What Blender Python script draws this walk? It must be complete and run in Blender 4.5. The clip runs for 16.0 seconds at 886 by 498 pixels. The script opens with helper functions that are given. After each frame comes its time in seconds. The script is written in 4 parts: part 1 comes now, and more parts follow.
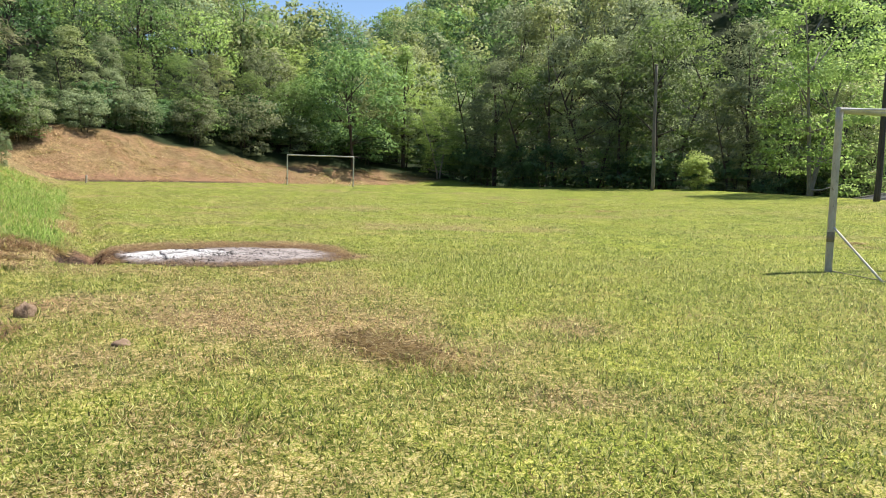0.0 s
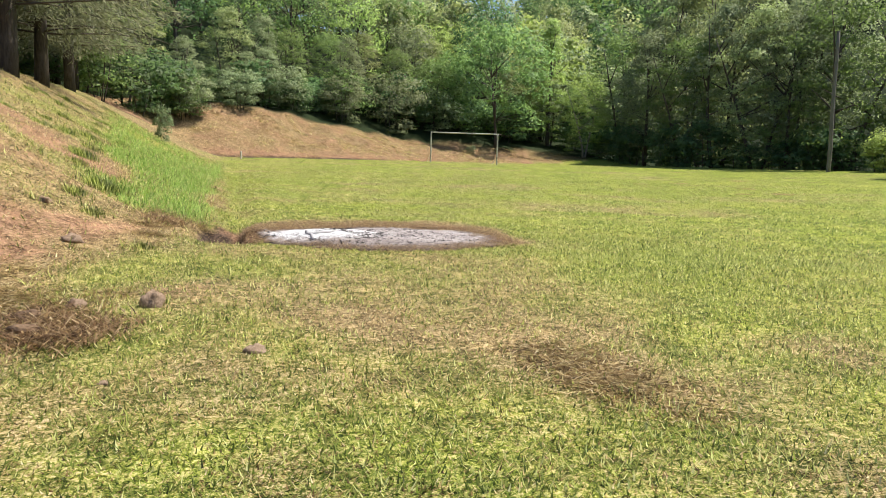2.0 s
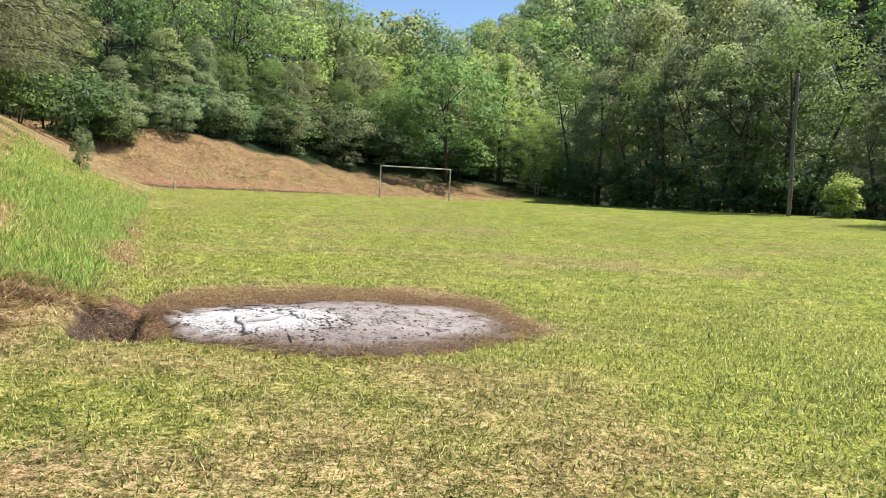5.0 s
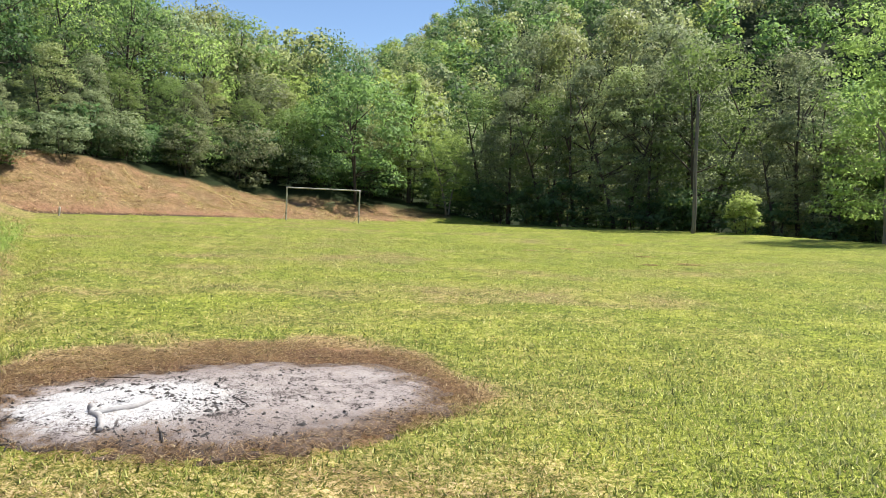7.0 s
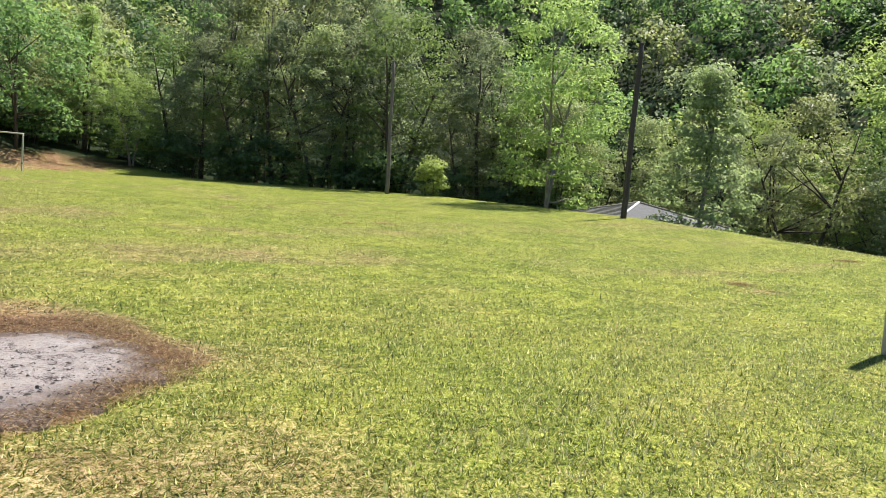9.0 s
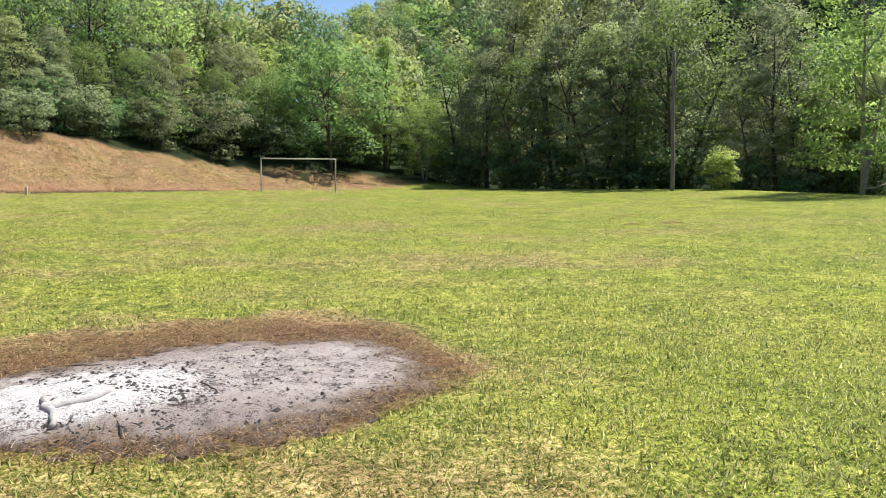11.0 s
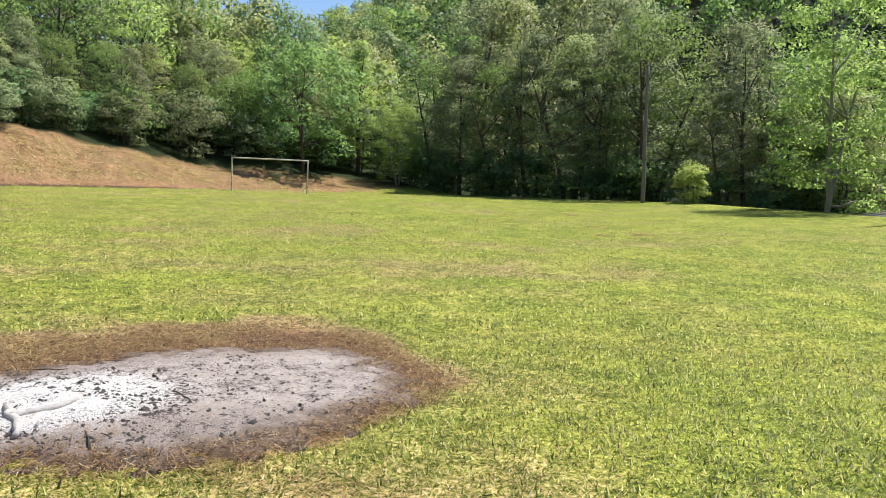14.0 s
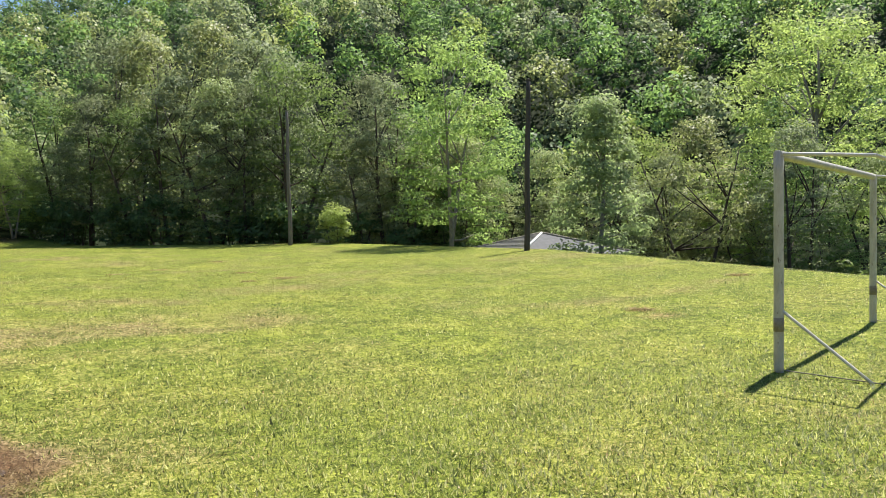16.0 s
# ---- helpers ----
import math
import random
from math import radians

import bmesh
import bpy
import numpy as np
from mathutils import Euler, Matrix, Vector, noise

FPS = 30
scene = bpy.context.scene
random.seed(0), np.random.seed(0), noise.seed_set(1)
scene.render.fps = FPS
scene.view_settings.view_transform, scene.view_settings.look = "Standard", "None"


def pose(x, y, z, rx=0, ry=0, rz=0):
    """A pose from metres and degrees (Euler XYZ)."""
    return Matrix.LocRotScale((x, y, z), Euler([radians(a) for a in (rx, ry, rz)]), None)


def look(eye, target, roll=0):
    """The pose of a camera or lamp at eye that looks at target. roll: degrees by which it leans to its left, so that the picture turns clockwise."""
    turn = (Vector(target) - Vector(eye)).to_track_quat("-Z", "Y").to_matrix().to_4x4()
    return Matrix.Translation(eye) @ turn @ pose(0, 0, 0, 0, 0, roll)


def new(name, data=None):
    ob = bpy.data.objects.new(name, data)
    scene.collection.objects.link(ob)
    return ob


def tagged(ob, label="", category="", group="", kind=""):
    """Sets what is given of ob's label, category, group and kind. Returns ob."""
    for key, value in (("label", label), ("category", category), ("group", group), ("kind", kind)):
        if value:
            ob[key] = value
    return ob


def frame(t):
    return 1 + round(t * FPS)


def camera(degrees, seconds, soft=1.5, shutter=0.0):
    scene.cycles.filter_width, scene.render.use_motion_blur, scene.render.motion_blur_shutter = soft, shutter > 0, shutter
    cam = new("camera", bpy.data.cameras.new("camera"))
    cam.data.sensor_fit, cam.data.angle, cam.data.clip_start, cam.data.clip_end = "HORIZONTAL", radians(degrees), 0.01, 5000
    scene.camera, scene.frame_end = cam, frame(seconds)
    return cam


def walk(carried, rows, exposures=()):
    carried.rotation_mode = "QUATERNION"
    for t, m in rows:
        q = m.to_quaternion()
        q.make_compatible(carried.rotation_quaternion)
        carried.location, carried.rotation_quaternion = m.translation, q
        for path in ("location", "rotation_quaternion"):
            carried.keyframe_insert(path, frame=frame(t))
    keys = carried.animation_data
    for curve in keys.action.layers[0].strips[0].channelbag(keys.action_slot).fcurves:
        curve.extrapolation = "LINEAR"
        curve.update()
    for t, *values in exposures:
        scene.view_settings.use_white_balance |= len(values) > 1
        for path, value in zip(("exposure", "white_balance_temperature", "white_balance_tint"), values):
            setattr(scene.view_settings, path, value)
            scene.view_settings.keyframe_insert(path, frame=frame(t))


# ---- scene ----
cam = camera(61.4, 16.0, soft=0.35)
PATH = [
    (0, (2.032, -9.811, 1.074), (2.337, -7.841, 0.905), 1.7),
    (0.5, (2.012, -9.525, 1.054), (2.112, -7.533, 0.906), 2.1),
    (1, (1.945, -9.168, 1.034), (1.978, -7.175, 0.879), 2.1),
    (1.5, (1.863, -8.777, 1.027), (1.804, -6.787, 0.835), 1.9),
    (2, (1.751, -8.37, 0.997), (1.693, -6.385, 0.761), 2.2),
    (2.5, (1.667, -7.913, 0.953), (1.605, -5.93, 0.703), 3.0),
    (3, (1.493, -7.351, 0.932), (1.515, -5.363, 0.714), 2.5),
    (3.5, (1.372, -6.833, 0.994), (1.515, -4.848, 0.799), 2.0),
    (4, (1.317, -6.392, 1.083), (1.439, -4.403, 0.913), 2.6),
    (4.2, (1.301, -6.236, 1.094), (1.408, -4.245, 0.935), 3.1),
    (6.3, (1.076, -4.689, 1.274), (1.138, -2.693, 1.164), 2.8),
    (6.5, (1.135, -4.607, 1.285), (1.202, -2.61, 1.191), 0.9),
    (7, (1.186, -4.384, 1.304), (1.515, -2.413, 1.226), 2.6),
    (7.5, (1.044, -4.285, 1.276), (1.773, -2.425, 1.187), 3.0),
    (8, (0.888, -4.241, 1.238), (1.88, -2.509, 1.117), 4.4),
    (8.2, (0.885, -4.257, 1.245), (1.977, -2.587, 1.107), 4.7),
    (10.5, (1.368, -4.084, 1.309), (2.196, -2.272, 1.137), 0.3),
    (11, (1.247, -4.026, 1.284), (1.631, -2.07, 1.117), 0.6),
    (11.5, (1.123, -4.012, 1.285), (1.159, -2.02, 1.119), 1.3),
    (12, (1.061, -3.999, 1.279), (0.871, -2.015, 1.118), 1.1),
    (12.5, (1.03, -3.989, 1.279), (0.744, -2.016, 1.118), 1.3),
    (13, (1.052, -3.937, 1.283), (0.992, -1.945, 1.115), 2.2),
    (13.5, (1.141, -3.914, 1.301), (1.445, -1.944, 1.132), 2.5),
    (14, (1.172, -3.908, 1.305), (1.636, -1.968, 1.154), 2.4),
    (14.5, (1.183, -3.94, 1.32), (1.703, -2.014, 1.182), 1.9),
    (15, (1.194, -4.16, 1.379), (1.85, -2.275, 1.259), 1.3),
    (15.5, (1.348, -4.282, 1.439), (2.279, -2.513, 1.367), 1.4),
    (16, (1.413, -4.127, 1.399), (2.682, -2.582, 1.377), -0.3),
]
walk(cam, [(t, look(e, g, r)) for t, e, g, r in PATH])

# ---- light ----
SUN_DIR = Vector((0.96, 0.24, 1.95)).normalized()
world = bpy.data.worlds.new("sky")
scene.world = world
world.use_nodes = True
wn, wl = world.node_tree.nodes, world.node_tree.links
wn.clear()
sky = wn.new("ShaderNodeTexSky")
sky.sky_type = "NISHITA"
sky.sun_disc = False
sky.sun_elevation = math.asin(SUN_DIR.z)
sky.sun_rotation = math.atan2(SUN_DIR.x, SUN_DIR.y)
sky.altitude, sky.air_density, sky.dust_density, sky.ozone_density = 600, 0.9, 0.0, 2.6
bg = wn.new("ShaderNodeBackground")
bg.inputs["Strength"].default_value = 0.112
wo = wn.new("ShaderNodeOutputWorld")
wl.new(sky.outputs[0], bg.inputs["Color"])
wl.new(bg.outputs[0], wo.inputs["Surface"])
sun_data = bpy.data.lights.new("sun", "SUN")
sun_data.energy, sun_data.angle, sun_data.color = 4.75, radians(0.53), (1.0, 0.95, 0.86)
sun = new("sun", sun_data)
sun.matrix_world = look(tuple(SUN_DIR * 60), (0, 0, 0))
scene.view_settings.exposure = 0.68

# ---- mesh tools ----
rng = np.random.default_rng(7)


def np_mesh(name, verts, faces, mat=None, smooth=False, attrs=None):
    """A mesh out of arrays: faces is one array or several, each of one corner count."""
    me = bpy.data.meshes.new(name)
    faces = faces if isinstance(faces, list) else [faces]
    faces = [np.asarray(f, dtype=np.int32) for f in faces if len(f)]
    verts = np.asarray(verts, dtype=np.float32)
    me.vertices.add(len(verts))
    me.vertices.foreach_set("co", verts.ravel())
    loops = np.concatenate([f.ravel() for f in faces])
    sizes = np.concatenate([np.full(len(f), f.shape[1], dtype=np.int32) for f in faces])
    me.loops.add(len(loops))
    me.loops.foreach_set("vertex_index", loops)
    me.polygons.add(len(sizes))
    starts = np.concatenate([[0], np.cumsum(sizes)[:-1]]).astype(np.int32)
    me.polygons.foreach_set("loop_start", starts)
    me.polygons.foreach_set("loop_total", sizes)
    if smooth:
        me.polygons.foreach_set("use_smooth", np.ones(len(sizes), dtype=bool))
    for key, values in (attrs or {}).items():
        values = np.asarray(values, dtype=np.float32)
        a = me.attributes.new(key, "FLOAT" if values.ndim == 1 else "FLOAT_VECTOR", "POINT")
        a.data.foreach_set("value" if values.ndim == 1 else "vector", values.ravel())
    if mat:
        me.materials.append(mat)
    me.update(calc_edges=True)
    return me


def part(name, data, parent, label=""):
    """Links a mesh (or a bmesh with its material) as one object under a thing."""
    ob = new(name, data)
    ob.parent = parent
    if label:
        ob["label"] = label
    return ob


def bm_mesh(name, bm, mat, smooth=False):
    me = bpy.data.meshes.new(name)
    bm.normal_update()
    bm.to_mesh(me)
    bm.free()
    me.materials.append(mat)
    if smooth:
        for p in me.polygons:
            p.use_smooth = True
    return me


def tube(points, radii, sides=8, jitter=0.0, cap=True, r=rng):
    """Vertices and quads of a round bar along points."""
    pts = np.asarray(points, dtype=float)
    n = len(pts)
    tang = np.gradient(pts, axis=0)
    tang /= np.linalg.norm(tang, axis=1)[:, None] + 1e-9
    ref = np.array([0.0, 0.0, 1.0]) if abs(tang[:, 2]).mean() < 0.8 else np.array([1.0, 0.0, 0.0])
    u = np.cross(tang, ref)
    u /= np.linalg.norm(u, axis=1)[:, None] + 1e-9
    v = np.cross(tang, u)
    a = np.linspace(0, 2 * math.pi, sides, endpoint=False)
    rad = np.asarray(radii, dtype=float)[:, None] * (1 + jitter * r.normal(size=(n, sides)))
    ring = pts[:, None, :] + rad[:, :, None] * (np.cos(a)[None, :, None] * u[:, None, :] + np.sin(a)[None, :, None] * v[:, None, :])
    verts = ring.reshape(-1, 3)
    i = np.arange(n - 1)[:, None] * sides
    k = np.arange(sides)[None, :]
    k2 = (k + 1) % sides
    quads = np.stack([i + k, i + k2, i + sides + k2, i + sides + k], axis=-1).reshape(-1, 4)
    if cap:
        tip = [pts[0] - tang[0] * 1e-4, pts[-1] + tang[-1] * radii[-1] * 0.3]
        m = len(verts)
        verts = np.vstack([verts, tip])
        kk = np.arange(sides)
        a0 = np.stack([kk, kk, (kk + 1) % sides, np.full(sides, m)], axis=-1)[:, [3, 2, 0]]
        b = (n - 1) * sides
        a1 = np.stack([b + kk, b + (kk + 1) % sides, np.full(sides, m + 1)], axis=-1)
        return verts, quads, np.vstack([a0, a1])
    return verts, quads, np.zeros((0, 3), int)


def join_np(pieces):
    """Joins (verts, quads, tris) triples."""
    vs, qs, ts, o = [], [], [], 0
    for v, q, t in pieces:
        vs.append(v)
        qs.append(np.asarray(q).reshape(-1, 4) + o)
        ts.append(np.asarray(t).reshape(-1, 3) + o)
        o += len(v)
    return np.vstack(vs), [np.vstack(qs), np.vstack(ts)]


def leaf_cards(centres, normals, size, narrow=0.5, r=rng, up=None, fold=0.18):
    """One kite of four corners for each leaf."""
    n = len(centres)
    nrm = normals / (np.linalg.norm(normals, axis=1)[:, None] + 1e-9)
    d = r.normal(size=(n, 3)) if up is None else up + 0.35 * r.normal(size=(n, 3))
    d -= (d * nrm).sum(1)[:, None] * nrm
    d /= np.linalg.norm(d, axis=1)[:, None] + 1e-9
    s = np.cross(nrm, d)
    size = np.asarray(size, dtype=float) * np.ones(n)
    L, W = size[:, None], size[:, None] * narrow
    base = centres - d * L * 0.5
    tip = centres + d * L * 0.5 - nrm * L * fold
    left = centres - d * L * 0.06 - s * W * 0.5 + nrm * L * fold * 0.4
    right = centres - d * L * 0.06 + s * W * 0.5 + nrm * L * fold * 0.4
    verts = np.stack([base, right, tip, left], axis=1).reshape(-1, 3)
    return verts, np.arange(4 * n).reshape(-1, 4)


NOISE_GRIDS = {}


def vnoise(x, y, scale, seed=0):
    """Smooth value noise, about 0 to 1, for arrays."""
    if seed not in NOISE_GRIDS:
        NOISE_GRIDS[seed] = np.random.default_rng(1000 + seed).random((256, 256))
    g = NOISE_GRIDS[seed]
    u, v = x / scale + 37.3 + seed * 7.1, y / scale + 91.7 + seed * 3.3
    i, j = np.floor(u).astype(int), np.floor(v).astype(int)
    fu, fv = u - i, v - j
    fu, fv = fu * fu * (3 - 2 * fu), fv * fv * (3 - 2 * fv)
    a, b = g[i % 256, j % 256], g[(i + 1) % 256, j % 256]
    c, d = g[i % 256, (j + 1) % 256], g[(i + 1) % 256, (j + 1) % 256]
    return (a * (1 - fu) + b * fu) * (1 - fv) + (c * (1 - fu) + d * fu) * fv


def fbm(x, y, scale, seed=0, octaves=4):
    t, w, s = 0, 1, 0
    for k in range(octaves):
        t = t + w * vnoise(x, y, scale / 2 ** k, seed + k)
        s += w
        w *= 0.5
    return t / s


def sstep(a, b, x):
    t = np.clip((np.asarray(x, dtype=float) - a) / (b - a), 0, 1)
    return t * t * (3 - 2 * t)


# ---- lie of the land ----
def foot_x(y):
    """The foot of the bank beside the field."""
    return np.where(y > 1.0, -0.78 - 0.32 * y, -1.1 + 0.02 * (y - 1))


def bank_dist(x, y):
    return (foot_x(y) - x) * np.where(y > 1.0, 0.952, 1.0)


def far_dist(x, y):
    """Distance beyond the foot of the mown bank behind the far goal."""
    fy = np.interp(x, [-30, -12.5, -1.5, 5, 12, 20], [30, 38.5, 49.8, 54.5, 60, 66])
    return (y - fy) * 0.75


def rise(d, k=0.5):
    e = d - 1.0
    s = k * (np.sqrt(e * e + 0.35) + e) / 2
    s = s - k * (math.sqrt(1.35) - 1) / 2
    return np.where(s > 0, s, 0)


def crest_x(y):
    return np.interp(y, [-60, 4, 19, 38, 48, 60, 90], [20, 21.5, 26, 25.5, 20.5, 14.5, 6])


AZ_L = ([-180, -75, -40, -20, -11, -6.7, -2.6, 0.3, 3.3, 8, 16], [11, 13, 15, 13.0, 10.2, 9.5, 7.2, 6.6, 6.0, 4.5, 1])
AZ_R = ([-4, 0, 3.3, 10.7, 20, 40, 65, 90, 130, 180], [2, 6, 9.6, 14.2, 18, 21, 22, 18, 13, 11])


BURN_TURN = np.radians([-34, -4, 0, 30, 48, 86, 128, 165, 199, 240, 270, 297])
BURN_REACH = [1.25, 1.42, 1.46, 1.50, 1.54, 1.14, 1.04, 1.42, 1.44, 1.28, 1.25, 1.20]
SINGE_REACH = [0.10, 0.12, 0.18, 0.40, 0.70, 0.95, 0.95, 0.75, 0.25, 0.08, 0.05, 0.08]


def burn_field(x, y, grow=0.0):
    """1 in the middle of the burnt patch, 0 at its rim. grow widens it towards the singed grass."""
    u, v = np.asarray(x) - 0.65, np.asarray(y) - 0.85
    a = np.arctan2(v, u)
    reach = np.interp(a, BURN_TURN, BURN_REACH, period=2 * math.pi) + grow * np.interp(a, BURN_TURN, SINGE_REACH, period=2 * math.pi)
    return 1 - np.hypot(u, v) / reach


def cut_dist(x, y):
    """Distance to the hollow's side of the steep cut at the end of the burnt patch."""
    return np.interp(y, [-0.4, 0.0, 1.2, 2.0, 2.6], [-0.60, -0.72, -1.10, -1.34, -1.56]) - x


def hole_field(x, y):
    """The sooty hollow between the bank and the burnt patch: 1 on its floor."""
    q = cut_dist(x, y) + 0.16 * (fbm(x, y, 0.22, 71) - 0.5)
    return sstep(0.0, 0.10, q) * (1 - sstep(0.28, 0.74, q)) * sstep(-0.35, 0.25, y + 0.5 * (fbm(x, y, 0.4, 73) - 0.5)) * (1 - sstep(1.2, 2.0, y) * 0.9)


def gully(x, y):
    d = x - foot_x(y)
    along = sstep(0.6, 1.6, y) * (1 - sstep(10, 26, y))
    return np.exp(-(d / 0.28) ** 2) * along


def ground_z(x, y, fine=True):
    x, y = np.asarray(x, dtype=float), np.asarray(y, dtype=float)
    z = 0.018 * np.clip(y - 2, 0, 62) + 0.0016 * np.clip(x - 5, 0, 30) ** 2
    z = z + 0.045 * np.clip(y + 0.5, -8, 0)
    d1, d2 = bank_dist(x, y), far_dist(x, y)
    taper = np.interp(x, [-16, -10, -4, 0, 6, 12], [0.95, 0.66, 0.48, 0.37, 0.21, 0.0])
    b = np.maximum(rise(d1) * sstep(-14, -4, y + 6), rise(d2 + 0.6, 0.55) * taper)
    cap = 3.7
    b = np.where(b > cap - 0.8, cap - 0.8 + 0.8 * np.tanh((b - cap + 0.8) / 0.8) + 0.03 * np.clip(b - cap, 0, 40), b)
    z = z + b
    e = x - crest_x(y)
    drop = 0.34 * (np.sqrt(np.clip(e, 0, None) ** 2 + 1.0) - 1)
    z = z - np.clip(drop, 0, 5.5)
    # hills round the valley
    rx, ry = x - 1.2, y + 4.0
    r = np.hypot(rx, ry) + 1e-6
    az = np.degrees(np.arctan2(rx, ry))
    el, er = np.interp(az, *AZ_L), np.interp(az, *AZ_R)
    hl = np.tan(np.radians(el)) * 128 * np.clip((r - 62) / 70, 0, 1) ** 0.9
    hr = np.tan(np.radians(er)) * 205 * np.clip((r - 78) / 127, 0, 1) ** 0.9
    hill = np.maximum(hl, hr)
    z = np.where(r > 60, z * np.clip(1 - (r - 60) / 60, 0, 1) + hill, z)
    if fine:
        near = np.exp(-(r / 30) ** 2)
        z = z + near * 0.035 * (fbm(x, y, 1.3, 3) - 0.5) + 0.06 * (fbm(x, y, 5.0, 9) - 0.5) * sstep(3, 12, r)
        z = z + (0.35 + 0.5 * sstep(0, 2, d2)) * (fbm(x, y, 2.2, 14) - 0.5) * sstep(0.8, 3.5, np.maximum(d1, d2)) * sstep(120, 60, r)
    z = z - 0.34 * hole_field(x, y) - 0.13 * gully(x, y)
    z = z - 0.20 * np.exp(-((cut_dist(x, y) - 0.13) / 0.08) ** 2) * sstep(0.1, 0.5, y) * (1 - sstep(1.5, 2.0, y))
    z = z + 0.07 * np.exp(-((cut_dist(x, y) + 0.12) / 0.16) ** 2) * sstep(0.0, 0.7, y) * (1 - sstep(1.7, 2.3, y))
    return z


def gz(x, y):
    return float(ground_z(np.array([x]), np.array([y]))[0])


# ---- materials ----
def material(name):
    m = bpy.data.materials.new(name)
    m.use_nodes = True
    nt = m.node_tree
    nt.nodes.clear()
    out = nt.nodes.new("ShaderNodeOutputMaterial")
    return m, nt.nodes, nt.links, out


def ramp(nodes, links, fac, stops):
    r = nodes.new("ShaderNodeValToRGB")
    els = r.color_ramp.elements
    while len(els) < len(stops):
        els.new(0.5)
    for e, (p, c) in zip(els, stops):
        e.position, e.color = p, (*c, 1)
    links.new(fac, r.inputs[0])
    return r.outputs[0]


def tex_noise(nodes, links, coord, scale, detail=6, rough=0.6):
    t = nodes.new("ShaderNodeTexNoise")
    t.inputs["Scale"].default_value, t.inputs["Detail"].default_value, t.inputs["Roughness"].default_value = scale, detail, rough
    links.new(coord, t.inputs["Vector"])
    return t.outputs["Fac"]


def mix_col(nodes, links, fac, a, b, mode="MIX"):
    m = nodes.new("ShaderNodeMix")
    m.data_type, m.blend_type = "RGBA", mode
    for sock, val in ((m.inputs[0], fac), (m.inputs[6], a), (m.inputs[7], b)):
        if isinstance(val, (int, float)):
            sock.default_value = val
        elif isinstance(val, tuple):
            sock.default_value = (*val, 1)
        else:
            links.new(val, sock)
    return m.outputs[2]


def maths(nodes, links, op, a, b=0.0, clamp=False):
    m = nodes.new("ShaderNodeMath")
    m.operation, m.use_clamp = op, clamp
    for sock, val in zip(m.inputs, (a, b)):
        if isinstance(val, (int, float)):
            sock.default_value = val
        else:
            links.new(val, sock)
    return m.outputs[0]


def simple(name, dark, light, scale=8.0, rough=0.8, bump=0.3, metal=0.0, stretch=(1, 1, 1), spots=None):
    """A rough surface of two tones at two scales, with relief."""
    m, n, l, out = material(name)
    co = n.new("ShaderNodeTexCoord")
    mp = n.new("ShaderNodeMapping")
    mp.inputs["Scale"].default_value = stretch
    l.new(co.outputs["Object"], mp.inputs[0])
    f1 = tex_noise(n, l, mp.outputs[0], scale)
    f2 = tex_noise(n, l, mp.outputs[0], scale * 6.3, 4)
    f = maths(n, l, "ADD", maths(n, l, "MULTIPLY", f1, 0.65), maths(n, l, "MULTIPLY", f2, 0.35))
    col = ramp(n, l, f, [(0.32, dark), (0.68, light)])
    if spots:
        f3 = tex_noise(n, l, mp.outputs[0], scale * 1.7, 5, 0.7)
        col = mix_col(n, l, ramp(n, l, f3, [(spots[0], (0, 0, 0)), (spots[0] + 0.06, (1, 1, 1))]), col, spots[1])
    p = n.new("ShaderNodeBsdfPrincipled")
    p.inputs["Roughness"].default_value, p.inputs["Metallic"].default_value = rough, metal
    p.inputs["Specular IOR Level"].default_value = 0.3
    l.new(col, p.inputs["Base Color"])
    b = n.new("ShaderNodeBump")
    b.inputs["Strength"].default_value, b.inputs["Distance"].default_value = bump, 0.02
    l.new(f, b.inputs["Height"])
    l.new(b.outputs[0], p.inputs["Normal"])
    l.new(p.outputs[0], out.inputs[0])
    return m


